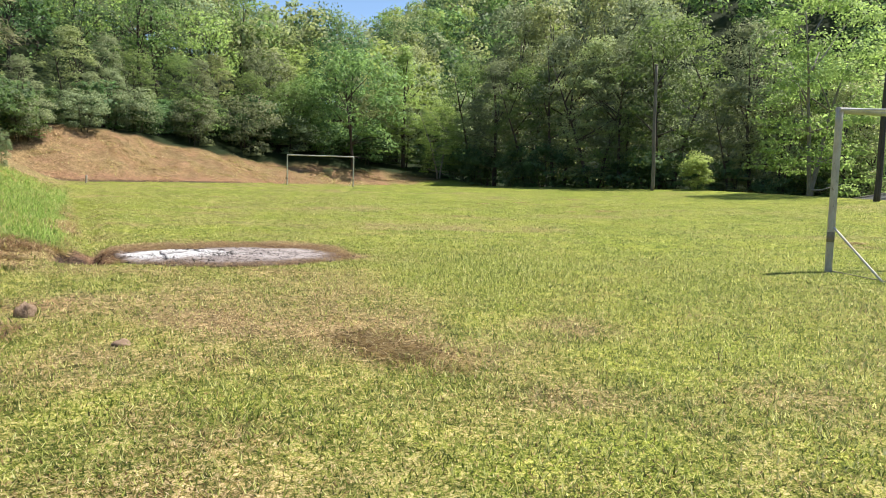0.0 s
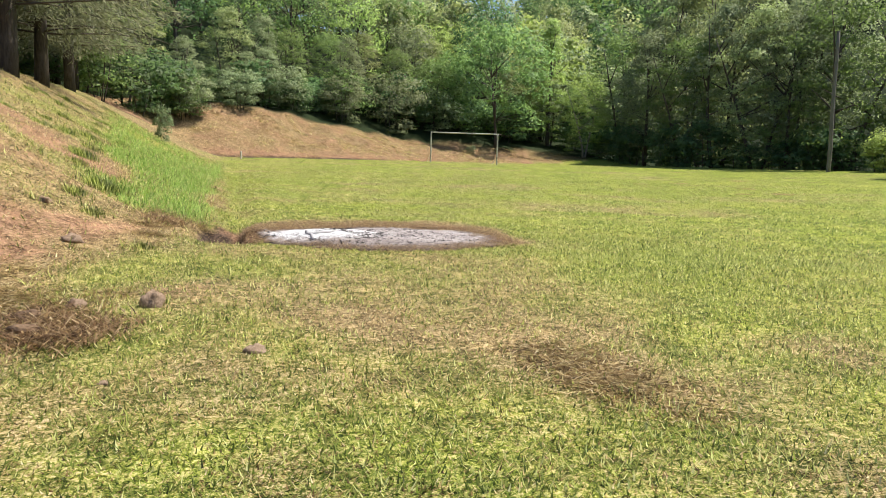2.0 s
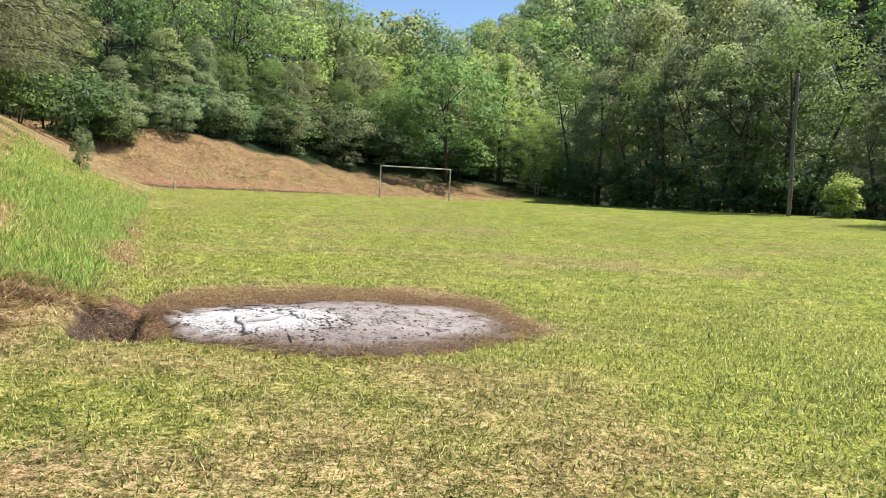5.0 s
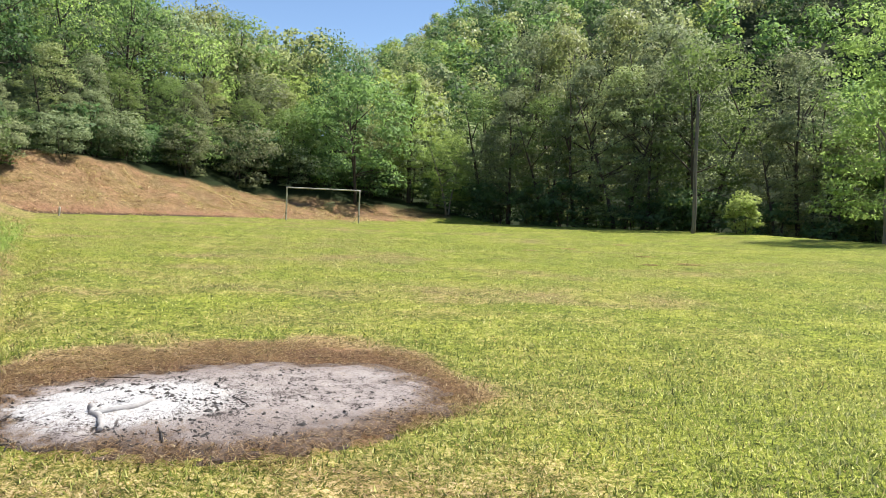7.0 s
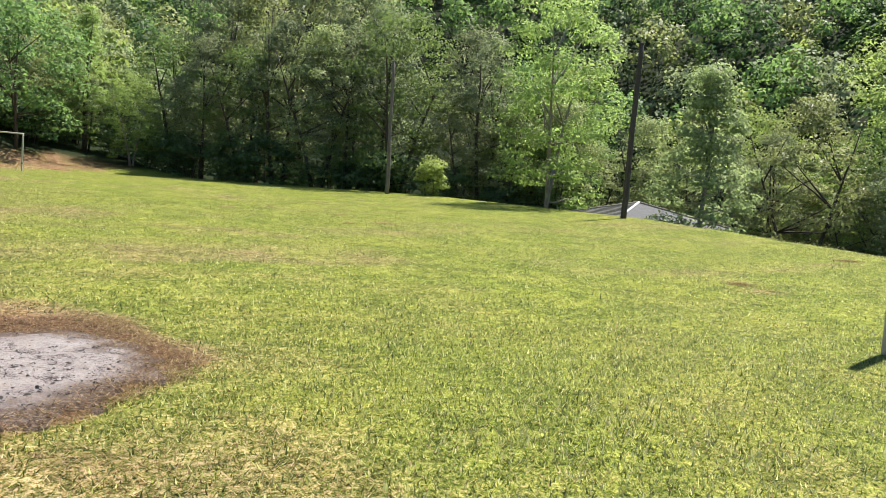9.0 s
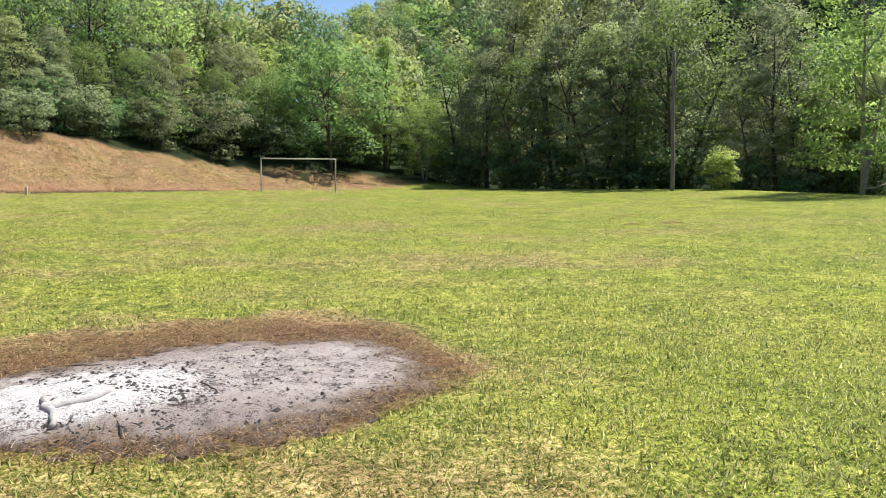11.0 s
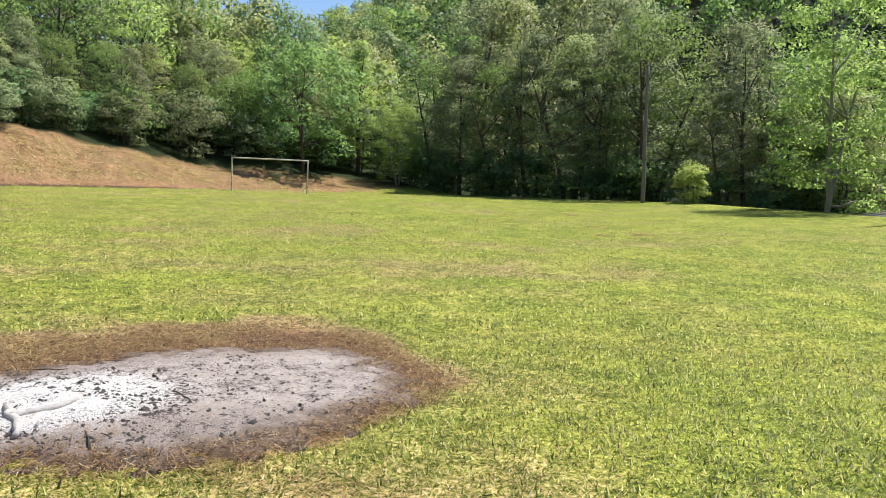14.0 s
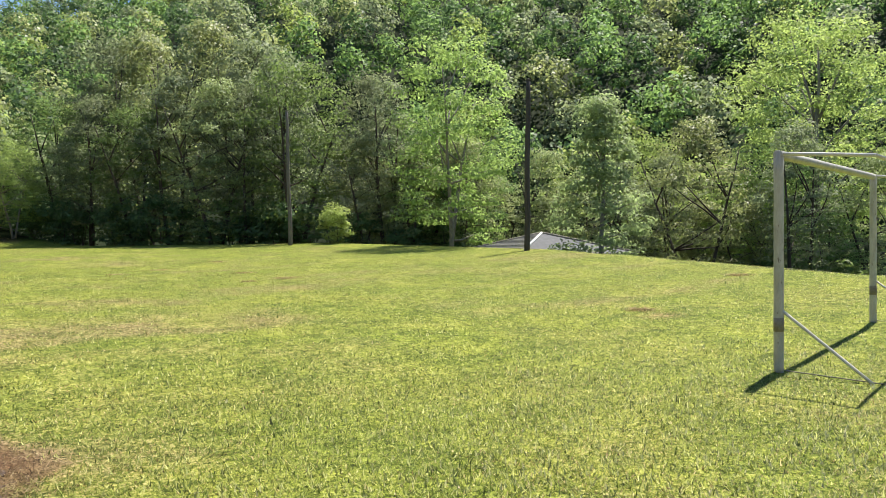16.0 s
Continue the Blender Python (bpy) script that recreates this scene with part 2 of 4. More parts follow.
def foliage(name, dark, light, through_col, trans=0.35, rough=0.55, spec=0.22):
    """Leaves that differ leaf by leaf and tree by tree, with light coming through. Each leaf's relief follows its spray."""
    m, n, l, out = material(name)
    geo, info = n.new("ShaderNodeNewGeometry"), n.new("ShaderNodeObjectInfo")
    col = mix_col(n, l, geo.outputs["Random Per Island"], dark, light)
    hsv = n.new("ShaderNodeHueSaturation")
    l.new(maths(n, l, "ADD", maths(n, l, "MULTIPLY", info.outputs["Random"], 0.055), 0.452), hsv.inputs["Hue"])
    l.new(maths(n, l, "ADD", maths(n, l, "MULTIPLY", info.outputs["Random"], 0.6), 0.7), hsv.inputs["Value"])
    l.new(col, hsv.inputs["Color"])
    spray = n.new("ShaderNodeAttribute")
    spray.attribute_name = "spray"
    vt = n.new("ShaderNodeVectorTransform")
    vt.vector_type, vt.convert_from, vt.convert_to = "NORMAL", "OBJECT", "WORLD"
    l.new(spray.outputs["Vector"], vt.inputs[0])
    mixv = n.new("ShaderNodeMix")
    mixv.data_type = "VECTOR"
    mixv.inputs[0].default_value = 0.6
    l.new(geo.outputs["Normal"], mixv.inputs[4])
    l.new(vt.outputs[0], mixv.inputs[5])
    nv = n.new("ShaderNodeVectorMath")
    nv.operation = "NORMALIZE"
    l.new(mixv.outputs[1], nv.inputs[0])
    p = n.new("ShaderNodeBsdfPrincipled")
    p.inputs["Roughness"].default_value = rough
    p.inputs["Specular IOR Level"].default_value = spec
    l.new(hsv.outputs[0], p.inputs["Base Color"])
    l.new(nv.outputs[0], p.inputs["Normal"])
    t = n.new("ShaderNodeBsdfTranslucent")
    l.new(mix_col(n, l, 0.6, hsv.outputs[0], through_col), t.inputs["Color"])
    mx = n.new("ShaderNodeMixShader")
    mx.inputs[0].default_value = trans
    l.new(p.outputs[0], mx.inputs[1])
    l.new(t.outputs[0], mx.inputs[2])
    l.new(mx.outputs[0], out.inputs[0])
    return m


def grass_blades(name):
    m, n, l, out = material(name)
    geo = n.new("ShaderNodeNewGeometry")
    at = n.new("ShaderNodeAttribute")
    at.attribute_name = "dry"
    rnd = geo.outputs["Random Per Island"]
    green = ramp(n, l, rnd, [(0.0, (0.040, 0.075, 0.010)), (0.5, (0.185, 0.250, 0.040)), (0.85, (0.42, 0.465, 0.11)), (1.0, (0.66, 0.68, 0.26))])
    straw = ramp(n, l, rnd, [(0.0, (0.075, 0.042, 0.018)), (0.5, (0.34, 0.225, 0.088)), (0.85, (0.60, 0.46, 0.22)), (1.0, (0.80, 0.69, 0.44))])
    scorched = ramp(n, l, rnd, [(0.0, (0.045, 0.026, 0.017)), (0.5, (0.26, 0.150, 0.080)), (1.0, (0.50, 0.35, 0.21))])
    lush = ramp(n, l, rnd, [(0.0, (0.055, 0.125, 0.016)), (0.5, (0.215, 0.360, 0.052)), (1.0, (0.50, 0.62, 0.19))])
    green = mix_col(n, l, maths(n, l, "MULTIPLY", at.outputs["Fac"], -1.0, True), green, lush)
    col = mix_col(n, l, maths(n, l, "MINIMUM", at.outputs["Fac"], 1.0, True), green, straw)
    col = mix_col(n, l, maths(n, l, "MULTIPLY", maths(n, l, "SUBTRACT", at.outputs["Fac"], 1.0), 2.5, True), col, scorched)
    p = n.new("ShaderNodeBsdfPrincipled")
    p.inputs["Roughness"].default_value = 0.5
    p.inputs["Specular IOR Level"].default_value = 0.35
    l.new(col, p.inputs["Base Color"])
    cx = n.new("ShaderNodeCombineXYZ")
    l.new(maths(n, l, "SUBTRACT", rnd, 0.5), cx.inputs[0])
    l.new(maths(n, l, "SUBTRACT", maths(n, l, "FRACT", maths(n, l, "MULTIPLY", rnd, 37.0)), 0.5), cx.inputs[1])
    cx.inputs[2].default_value = 0.85
    nv = n.new("ShaderNodeVectorMath")
    nv.operation = "NORMALIZE"
    l.new(cx.outputs[0], nv.inputs[0])
    l.new(nv.outputs[0], p.inputs["Normal"])
    t = n.new("ShaderNodeBsdfTranslucent")
    l.new(col, t.inputs["Color"])
    mx = n.new("ShaderNodeMixShader")
    mx.inputs[0].default_value = 0.5
    l.new(p.outputs[0], mx.inputs[1])
    l.new(t.outputs[0], mx.inputs[2])
    l.new(mx.outputs[0], out.inputs[0])
    return m


def ground_material():
    """Turf, straw, bare earth, soot and litter with woodland shade in its colour, by the attributes of the sheet."""
    m, n, l, out = material("ground_cover")
    co = n.new("ShaderNodeTexCoord")
    pos = co.outputs["Object"]

    def attr(key):
        a = n.new("ShaderNodeAttribute")
        a.attribute_name = key
        return a.outputs["Fac"]

    fine = maths(n, l, "ADD", maths(n, l, "MULTIPLY", tex_noise(n, l, pos, 30, 4, 0.75), 0.5), maths(n, l, "MULTIPLY", tex_noise(n, l, pos, 105, 3, 0.8), 0.5))
    mid = tex_noise(n, l, pos, 4.5, 7, 0.65)
    big = tex_noise(n, l, pos, 0.55, 5, 0.6)
    edge = maths(n, l, "SUBTRACT", maths(n, l, "ADD", maths(n, l, "MULTIPLY", fine, 0.92), maths(n, l, "MULTIPLY", mid, 0.08)), 0.5)

    def mask(key, soft=1.2):
        s = maths(n, l, "ADD", attr(key), maths(n, l, "MULTIPLY", edge, soft * 2.4))
        return ramp(n, l, s, [(0.30, (0, 0, 0)), (0.70, (1, 1, 1))])

    f = maths(n, l, "ADD", maths(n, l, "MULTIPLY", fine, 0.84), maths(n, l, "MULTIPLY", mid, 0.16))
    f = maths(n, l, "ADD", maths(n, l, "MULTIPLY", maths(n, l, "SUBTRACT", f, 0.5), 1.9), 0.5)
    turf = ramp(n, l, f, [(0.36, (0.016, 0.026, 0.004)), (0.50, (0.135, 0.180, 0.018)), (0.66, (0.40, 0.44, 0.075))])
    turf2 = ramp(n, l, f, [(0.36, (0.026, 0.036, 0.006)), (0.50, (0.190, 0.220, 0.024)), (0.66, (0.50, 0.50, 0.11))])
    turf = mix_col(n, l, ramp(n, l, big, [(0.4, (0, 0, 0)), (0.62, (1, 1, 1))]), turf, turf2)
    straw = ramp(n, l, f, [(0.36, (0.028, 0.017, 0.008)), (0.50, (0.215, 0.145, 0.062)), (0.66, (0.56, 0.43, 0.23))])
    earth = ramp(n, l, f, [(0.34, (0.07, 0.035, 0.019)), (0.50, (0.27, 0.145, 0.080)), (0.66, (0.50, 0.32, 0.20))])
    soot_dark = ramp(n, l, f, [(0.34, (0.012, 0.009, 0.008)), (0.52, (0.072, 0.046, 0.032)), (0.72, (0.24, 0.165, 0.115))])
    # near-black leaf litter: the shade under and between crowns is in its colour
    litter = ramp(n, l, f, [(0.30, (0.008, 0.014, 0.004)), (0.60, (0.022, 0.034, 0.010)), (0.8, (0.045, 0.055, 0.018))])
    col = mix_col(n, l, mask("dry"), turf, straw)
    col = mix_col(n, l, mask("earth"), col, earth)
    singed = ramp(n, l, f, [(0.34, (0.030, 0.016, 0.011)), (0.49, (0.15, 0.080, 0.046)), (0.66, (0.36, 0.23, 0.14))])
    col = mix_col(n, l, mask("singe"), col, singed)
    col = mix_col(n, l, mask("soot_dark"), col, soot_dark)
    clump = maths(n, l, "ADD", maths(n, l, "MULTIPLY", tex_noise(n, l, pos, 9.0, 6, 0.8), 0.66), maths(n, l, "MULTIPLY", tex_noise(n, l, pos, 1.1, 5, 0.7), 0.34))
    col = mix_col(n, l, 1.0, col, ramp(n, l, clump, [(0.36, (0.46, 0.48, 0.45)), (0.5, (0.98, 0.98, 0.98)), (0.62, (1.36, 1.32, 1.28))]), "MULTIPLY")
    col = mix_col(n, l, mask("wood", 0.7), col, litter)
    p = n.new("ShaderNodeBsdfPrincipled")
    p.inputs["Roughness"].default_value = 0.9
    p.inputs["Specular IOR Level"].default_value = 0.15
    l.new(col, p.inputs["Base Color"])
    b = n.new("ShaderNodeBump")
    b.inputs["Strength"].default_value, b.inputs["Distance"].default_value = 0.4, 0.02
    l.new(f, b.inputs["Height"])
    l.new(b.outputs[0], p.inputs["Normal"])
    l.new(p.outputs[0], out.inputs[0])
    return m


def ash_material():
    """White wood ash over grey and pinkish baked soil."""
    m, n, l, out = material("ash")
    co = n.new("ShaderNodeTexCoord")
    pos = co.outputs["Object"]
    at = n.new("ShaderNodeAttribute")
    at.attribute_name = "white"
    rim = n.new("ShaderNodeAttribute")
    rim.attribute_name = "rim"
    fine, mid = tex_noise(n, l, pos, 46, 8, 0.72), tex_noise(n, l, pos, 7, 7, 0.65)
    f = maths(n, l, "ADD", maths(n, l, "MULTIPLY", maths(n, l, "ADD", fine, tex_noise(n, l, pos, 130, 3, 0.8)), 0.35), maths(n, l, "MULTIPLY", mid, 0.3))
    f = maths(n, l, "ADD", maths(n, l, "MULTIPLY", maths(n, l, "SUBTRACT", f, 0.5), 2.5), 0.5)
    white = ramp(n, l, f, [(0.30, (0.20, 0.185, 0.175)), (0.40, (0.62, 0.60, 0.59)), (0.50, (0.80, 0.785, 0.775)), (0.7, (0.86, 0.85, 0.84))])
    grey = ramp(n, l, f, [(0.33, (0.06, 0.048, 0.043)), (0.43, (0.32, 0.270, 0.250)), (0.55, (0.51, 0.445, 0.420)), (0.70, (0.66, 0.60, 0.57))])
    dark = ramp(n, l, f, [(0.32, (0.045, 0.034, 0.028)), (0.52, (0.16, 0.115, 0.09)), (0.75, (0.36, 0.28, 0.22))])
    e = maths(n, l, "SUBTRACT", f, 0.5)
    wm = ramp(n, l, maths(n, l, "ADD", at.outputs["Fac"], maths(n, l, "MULTIPLY", e, 3.0)), [(0.25, (0, 0, 0)), (0.75, (1, 1, 1))])
    rm = ramp(n, l, maths(n, l, "ADD", rim.outputs["Fac"], maths(n, l, "MULTIPLY", e, 4.0)), [(0.25, (0, 0, 0)), (0.75, (1, 1, 1))])
    col = mix_col(n, l, rm, mix_col(n, l, wm, grey, white), dark)
    p = n.new("ShaderNodeBsdfPrincipled")
    p.inputs["Roughness"].default_value = 0.95
    p.inputs["Specular IOR Level"].default_value = 0.1
    l.new(col, p.inputs["Base Color"])
    b = n.new("ShaderNodeBump")
    b.inputs["Strength"].default_value, b.inputs["Distance"].default_value = 0.7, 0.03
    l.new(f, b.inputs["Height"])
    l.new(b.outputs[0], p.inputs["Normal"])
    l.new(p.outputs[0], out.inputs[0])
    return m


MAT_GROUND, MAT_GRASS, MAT_ASH = ground_material(), grass_blades("grass_blade"), ash_material()
MAT_BARK = simple("bark", (0.035, 0.026, 0.02), (0.13, 0.105, 0.085), 5, 0.9, 0.8, stretch=(3, 3, 0.6))
MAT_BARK_PALE = simple("bark_pale", (0.16, 0.14, 0.11), (0.36, 0.33, 0.28), 5, 0.9, 0.5, stretch=(3, 3, 0.6))
MAT_POLE = simple("weathered_pole", (0.10, 0.085, 0.07), (0.26, 0.235, 0.20), 3, 0.85, 0.5, stretch=(6, 6, 0.5))
MAT_POLE_DARK = simple("dark_pole", (0.035, 0.03, 0.025), (0.12, 0.105, 0.09), 3, 0.85, 0.5, stretch=(6, 6, 0.5))
MAT_PAINT = simple("worn_white_paint", (0.38, 0.355, 0.29), (0.62, 0.60, 0.53), 3, 0.6, 0.25, stretch=(3, 3, 1), spots=(0.62, (0.17, 0.13, 0.09)))
MAT_PIPE = simple("painted_pipe", (0.55, 0.53, 0.47), (0.72, 0.70, 0.64), 6, 0.5, 0.15, spots=(0.66, (0.25, 0.13, 0.07)))
MAT_BAND = simple("bare_wood_band", (0.16, 0.14, 0.11), (0.36, 0.32, 0.26), 6, 0.8, 0.4)
MAT_STONE = simple("field_stone", (0.17, 0.105, 0.065), (0.40, 0.29, 0.20), 14, 0.95, 1.0)
MAT_CHAR = simple("charcoal", (0.015, 0.013, 0.012), (0.10, 0.09, 0.085), 20, 0.9, 0.5)
MAT_ASHLOG = simple("ash_grey_wood", (0.22, 0.20, 0.19), (0.58, 0.56, 0.54), 10, 0.9, 0.5, stretch=(1, 1, 1), spots=(0.60, (0.03, 0.027, 0.025)))
MAT_STICK = simple("dead_wood", (0.06, 0.045, 0.032), (0.20, 0.15, 0.11), 12, 0.85, 0.4)
MAT_CLOD = simple("dug_earth", (0.045, 0.026, 0.016), (0.30, 0.19, 0.11), 16, 0.95, 1.0)
MAT_SLATE = simple("grey_roof", (0.07, 0.07, 0.075), (0.13, 0.13, 0.135), 4, 0.7, 0.3)
MAT_TILE = simple("pale_roof_tile", (0.26, 0.24, 0.21), (0.52, 0.49, 0.44), 6, 0.8, 0.4)
MAT_PLASTER = simple("house_wall", (0.45, 0.42, 0.37), (0.62, 0.60, 0.55), 3, 0.9, 0.2)
MAT_VERGE = simple("white_verge", (0.62, 0.62, 0.60), (0.8, 0.8, 0.78), 8, 0.6, 0.1)
LEAF = {
    "olive": foliage("leaf_olive", (0.140, 0.180, 0.066), (0.390, 0.450, 0.195), (0.46, 0.57, 0.17), 0.40, 0.45, 0.30),
    "deep": foliage("leaf_deep", (0.046, 0.095, 0.036), (0.130, 0.215, 0.088), (0.21, 0.40, 0.11), 0.36),
    "mid": foliage("leaf_mid", (0.090, 0.165, 0.050), (0.230, 0.345, 0.120), (0.34, 0.54, 0.12), 0.40),
    "bright": foliage("leaf_bright", (0.140, 0.235, 0.055), (0.400, 0.540, 0.175), (0.54, 0.75, 0.18), 0.48),
    "lime": foliage("leaf_lime", (0.230, 0.350, 0.070), (0.480, 0.630, 0.210), (0.62, 0.82, 0.22), 0.48),
    "silver": foliage("leaf_silver", (0.200, 0.320, 0.120), (0.560, 0.700, 0.380), (0.62, 0.84, 0.30), 0.48),
    "grey": foliage("leaf_grey", (0.135, 0.180, 0.084), (0.335, 0.405, 0.215), (0.35, 0.45, 0.18), 0.38),
    "pine": foliage("leaf_pine", (0.080, 0.095, 0.048), (0.300, 0.310, 0.180), (0.34, 0.38, 0.16), 0.38),
}


# ---- ground ----
def spaced(lo, hi, near_lo, near_hi, step, grow=1.09):
    mid = list(np.arange(near_lo, near_hi + 1e-6, step))
    up, s, v = [], step, near_hi
    while v < hi:
        s *= grow
        v += s
        up.append(v)
    down, s, v = [], step, near_lo
    while v > lo:
        s *= grow
        v -= s
        down.append(v)
    return np.array(down[::-1] + mid + up)


GX = np.unique(np.round(np.concatenate([spaced(-1500, 1500, -4.5, 4.5, 0.10, 1.065), np.arange(-2.1, -0.5, 0.033), np.arange(-15, 8, 0.55)]), 3))
GY = np.unique(np.round(np.concatenate([spaced(-1500, 1500, -7.0, 4.5, 0.10, 1.055), np.arange(-0.5, 2.2, 0.05), np.arange(35, 57, 0.5)]), 3))


def zones(x, y):
    """How dry, earthy, sooty or darkened and wooded the ground is."""
    d1, d2 = bank_dist(x, y), far_dist(x, y)
    r = np.hypot(x - 1.2, y + 4.0)
    n1, n2, n3 = fbm(x, y, 2.4, 21), fbm(x, y, 0.9, 31), fbm(x * 0.35, y, 1.4, 41)
    dry = 0.26 + 0.25 * (n1 - 0.5) + 0.5 * (n2 - 0.5) - 0.11 * sstep(2, 6, x)
    dry = dry + 0.13 * sstep(-1.0, -3.0, y) + 0.17 * sstep(-0.6, -3.4, y) * sstep(0.30, 0.65, 0.5 * n1 + 0.5 * n2)
    dry = dry + 0.45 * np.exp(-(((x - 2.5) / 0.55) ** 2 + ((y + 4.2) / 0.42) ** 2))
    dry = dry + 0.34 * np.exp(-(((x + 0.9) / 1.1) ** 2 + ((y + 0.75) / 0.55) ** 2)) + 0.16 * np.exp(-(((x - 0.9) / 1.5) ** 2 + ((y + 0.8) / 0.5) ** 2))
    dry = dry + 0.18 * np.exp(-(((x - 0.8) / 0.9) ** 2 + ((y + 3.4) / 0.5) ** 2))
    dry = dry + 0.20 * sstep(0.48, 0.70, n3) * sstep(2.5, 6, y) * (d1 < 0)
    dry = dry + 0.16 * np.exp(-(((x - 4.6) / 2.2) ** 2 + ((y - 9.3) / 0.45) ** 2)) + 0.14 * np.exp(-(((y - 26 - 0.15 * x) / 0.7) ** 2)) * (x > 4) * (d1 < 0)
    ring = burn_field(x, y, 1.9)
    dry = dry + 0.55 * sstep(0.02, 0.3, ring + 0.45 * (n2 - 0.5))
    lush = sstep(0.2, 0.6, d1) * sstep(0.50, -0.20, d1 - 0.17 * y - 1.1 + 0.9 * (n1 - 0.5) + 0.7 * (n2 - 0.5)) * sstep(1.2, 1.9, y + 0.3 * d1) * sstep(32, 20, y)
    dry = dry + np.where(d1 > 0.1, (0.50 + 0.16 * sstep(9, 4, y)) * (1 - 0.92 * lush) * sstep(0.0, 0.9, d1) * (0.35 + 1.3 * n1 - 0.5 * sstep(9, 18, y) * n3), 0)
    dry = dry + 0.45 * np.exp(-((d1 - 0.45) / 0.22) ** 2) * sstep(2.5, 4, y) * sstep(16, 8, y) * sstep(0.42, 0.58, n2)
    dry = dry + 0.85 * sstep(-0.2, 0.5, d2) * (x < 13)
    earth = 0.74 * sstep(0.5, 1.1, d1) * sstep(6.5, 2.2, y - 0.6 * d1) * sstep(0.34, 0.56, 0.6 * n1 + 0.4 * n2) * (1 - lush)
    earth = np.maximum(earth, 0.55 * sstep(0.50, 0.68, n2) * sstep(0.1, -1.2, x - 0.3) * sstep(-1.0, -2.5, y))
    earth = np.maximum(earth, 0.50 * sstep(-0.2, 0.4, d2) * (x < 13) * (0.05 + 1.5 * n2) + 0.35 * np.exp(-((d2 - 0.9) / 0.6) ** 2) * (x < -1))
    earth = np.maximum(earth, 0.5 * np.exp(-(((x - 12.3) / 0.8) ** 2 + ((y - 3.3) / 0.5) ** 2)))
    soot_dark = np.maximum(0.95 * sstep(0.05, 0.45, hole_field(x, y) + 0.2 * (n2 - 0.5)), 0.75 * sstep(-0.04, 0.25, burn_field(x, y, 0.12) + 0.4 * (n2 - 0.5)))
    soot_dark = np.maximum(soot_dark, 0.62 * np.exp(-(((x + 2.0) / 0.28) ** 2 + ((y - 0.95) / 0.30) ** 2)))
    # darker band along the left foot of the far bank
    soot_dark = np.maximum(soot_dark, 0.80 * np.exp(-((d2 - 0.30) / 0.40) ** 2) * sstep(-2.0, -6.0, x) * (0.5 + n2))
    n4 = fbm(x, y, 0.45, 51)
    singe = 0.74 * sstep(-0.12, 0.30, burn_field(x, y, 0.9) + 0.35 * (n2 - 0.5) + 0.7 * (n4 - 0.5))
    singe = np.maximum(singe, 0.50 * np.exp(-(((x - 0.85) / 1.0) ** 2 + ((y + 0.75) / 0.38) ** 2)) * sstep(0.35, 0.6, n4))
    singe = np.maximum(singe, 0.9 * sstep(0.62, 0.30, cut_dist(x, y)) * sstep(-0.35, 0.05, cut_dist(x, y)) * sstep(-0.6, 0.0, y) * sstep(2.4, 1.8, y))
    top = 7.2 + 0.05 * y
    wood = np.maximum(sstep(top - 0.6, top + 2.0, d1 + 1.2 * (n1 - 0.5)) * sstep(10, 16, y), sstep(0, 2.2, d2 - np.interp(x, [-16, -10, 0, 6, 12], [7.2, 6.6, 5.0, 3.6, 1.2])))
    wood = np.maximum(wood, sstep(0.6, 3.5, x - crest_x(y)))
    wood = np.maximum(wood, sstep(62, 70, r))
    return np.clip(dry, 0, 1), np.clip(earth, 0, 1), np.clip(soot_dark, 0, 1), np.clip(wood, 0, 1), lush, np.clip(singe, 0, 1)


def build_ground():
    X, Y = np.meshgrid(GX, GY, indexing="ij")
    x, y = X.ravel(), Y.ravel()
    z = ground_z(x, y)
    dry, earth, soot_dark, wood, _, singe = zones(x, y)
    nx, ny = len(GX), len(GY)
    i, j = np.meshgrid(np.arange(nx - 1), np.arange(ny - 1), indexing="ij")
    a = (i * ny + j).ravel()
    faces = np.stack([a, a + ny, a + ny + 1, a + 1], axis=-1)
    me = np_mesh("ground", np.stack([x, y, z], -1), faces, MAT_GROUND, True, {"dry": dry, "earth": earth, "soot_dark": soot_dark, "wood": wood, "singe": singe})
    tagged(new("ground", me), "mown grass field with dry patches rising to wooded hills", "ground", kind="structure")


build_ground()


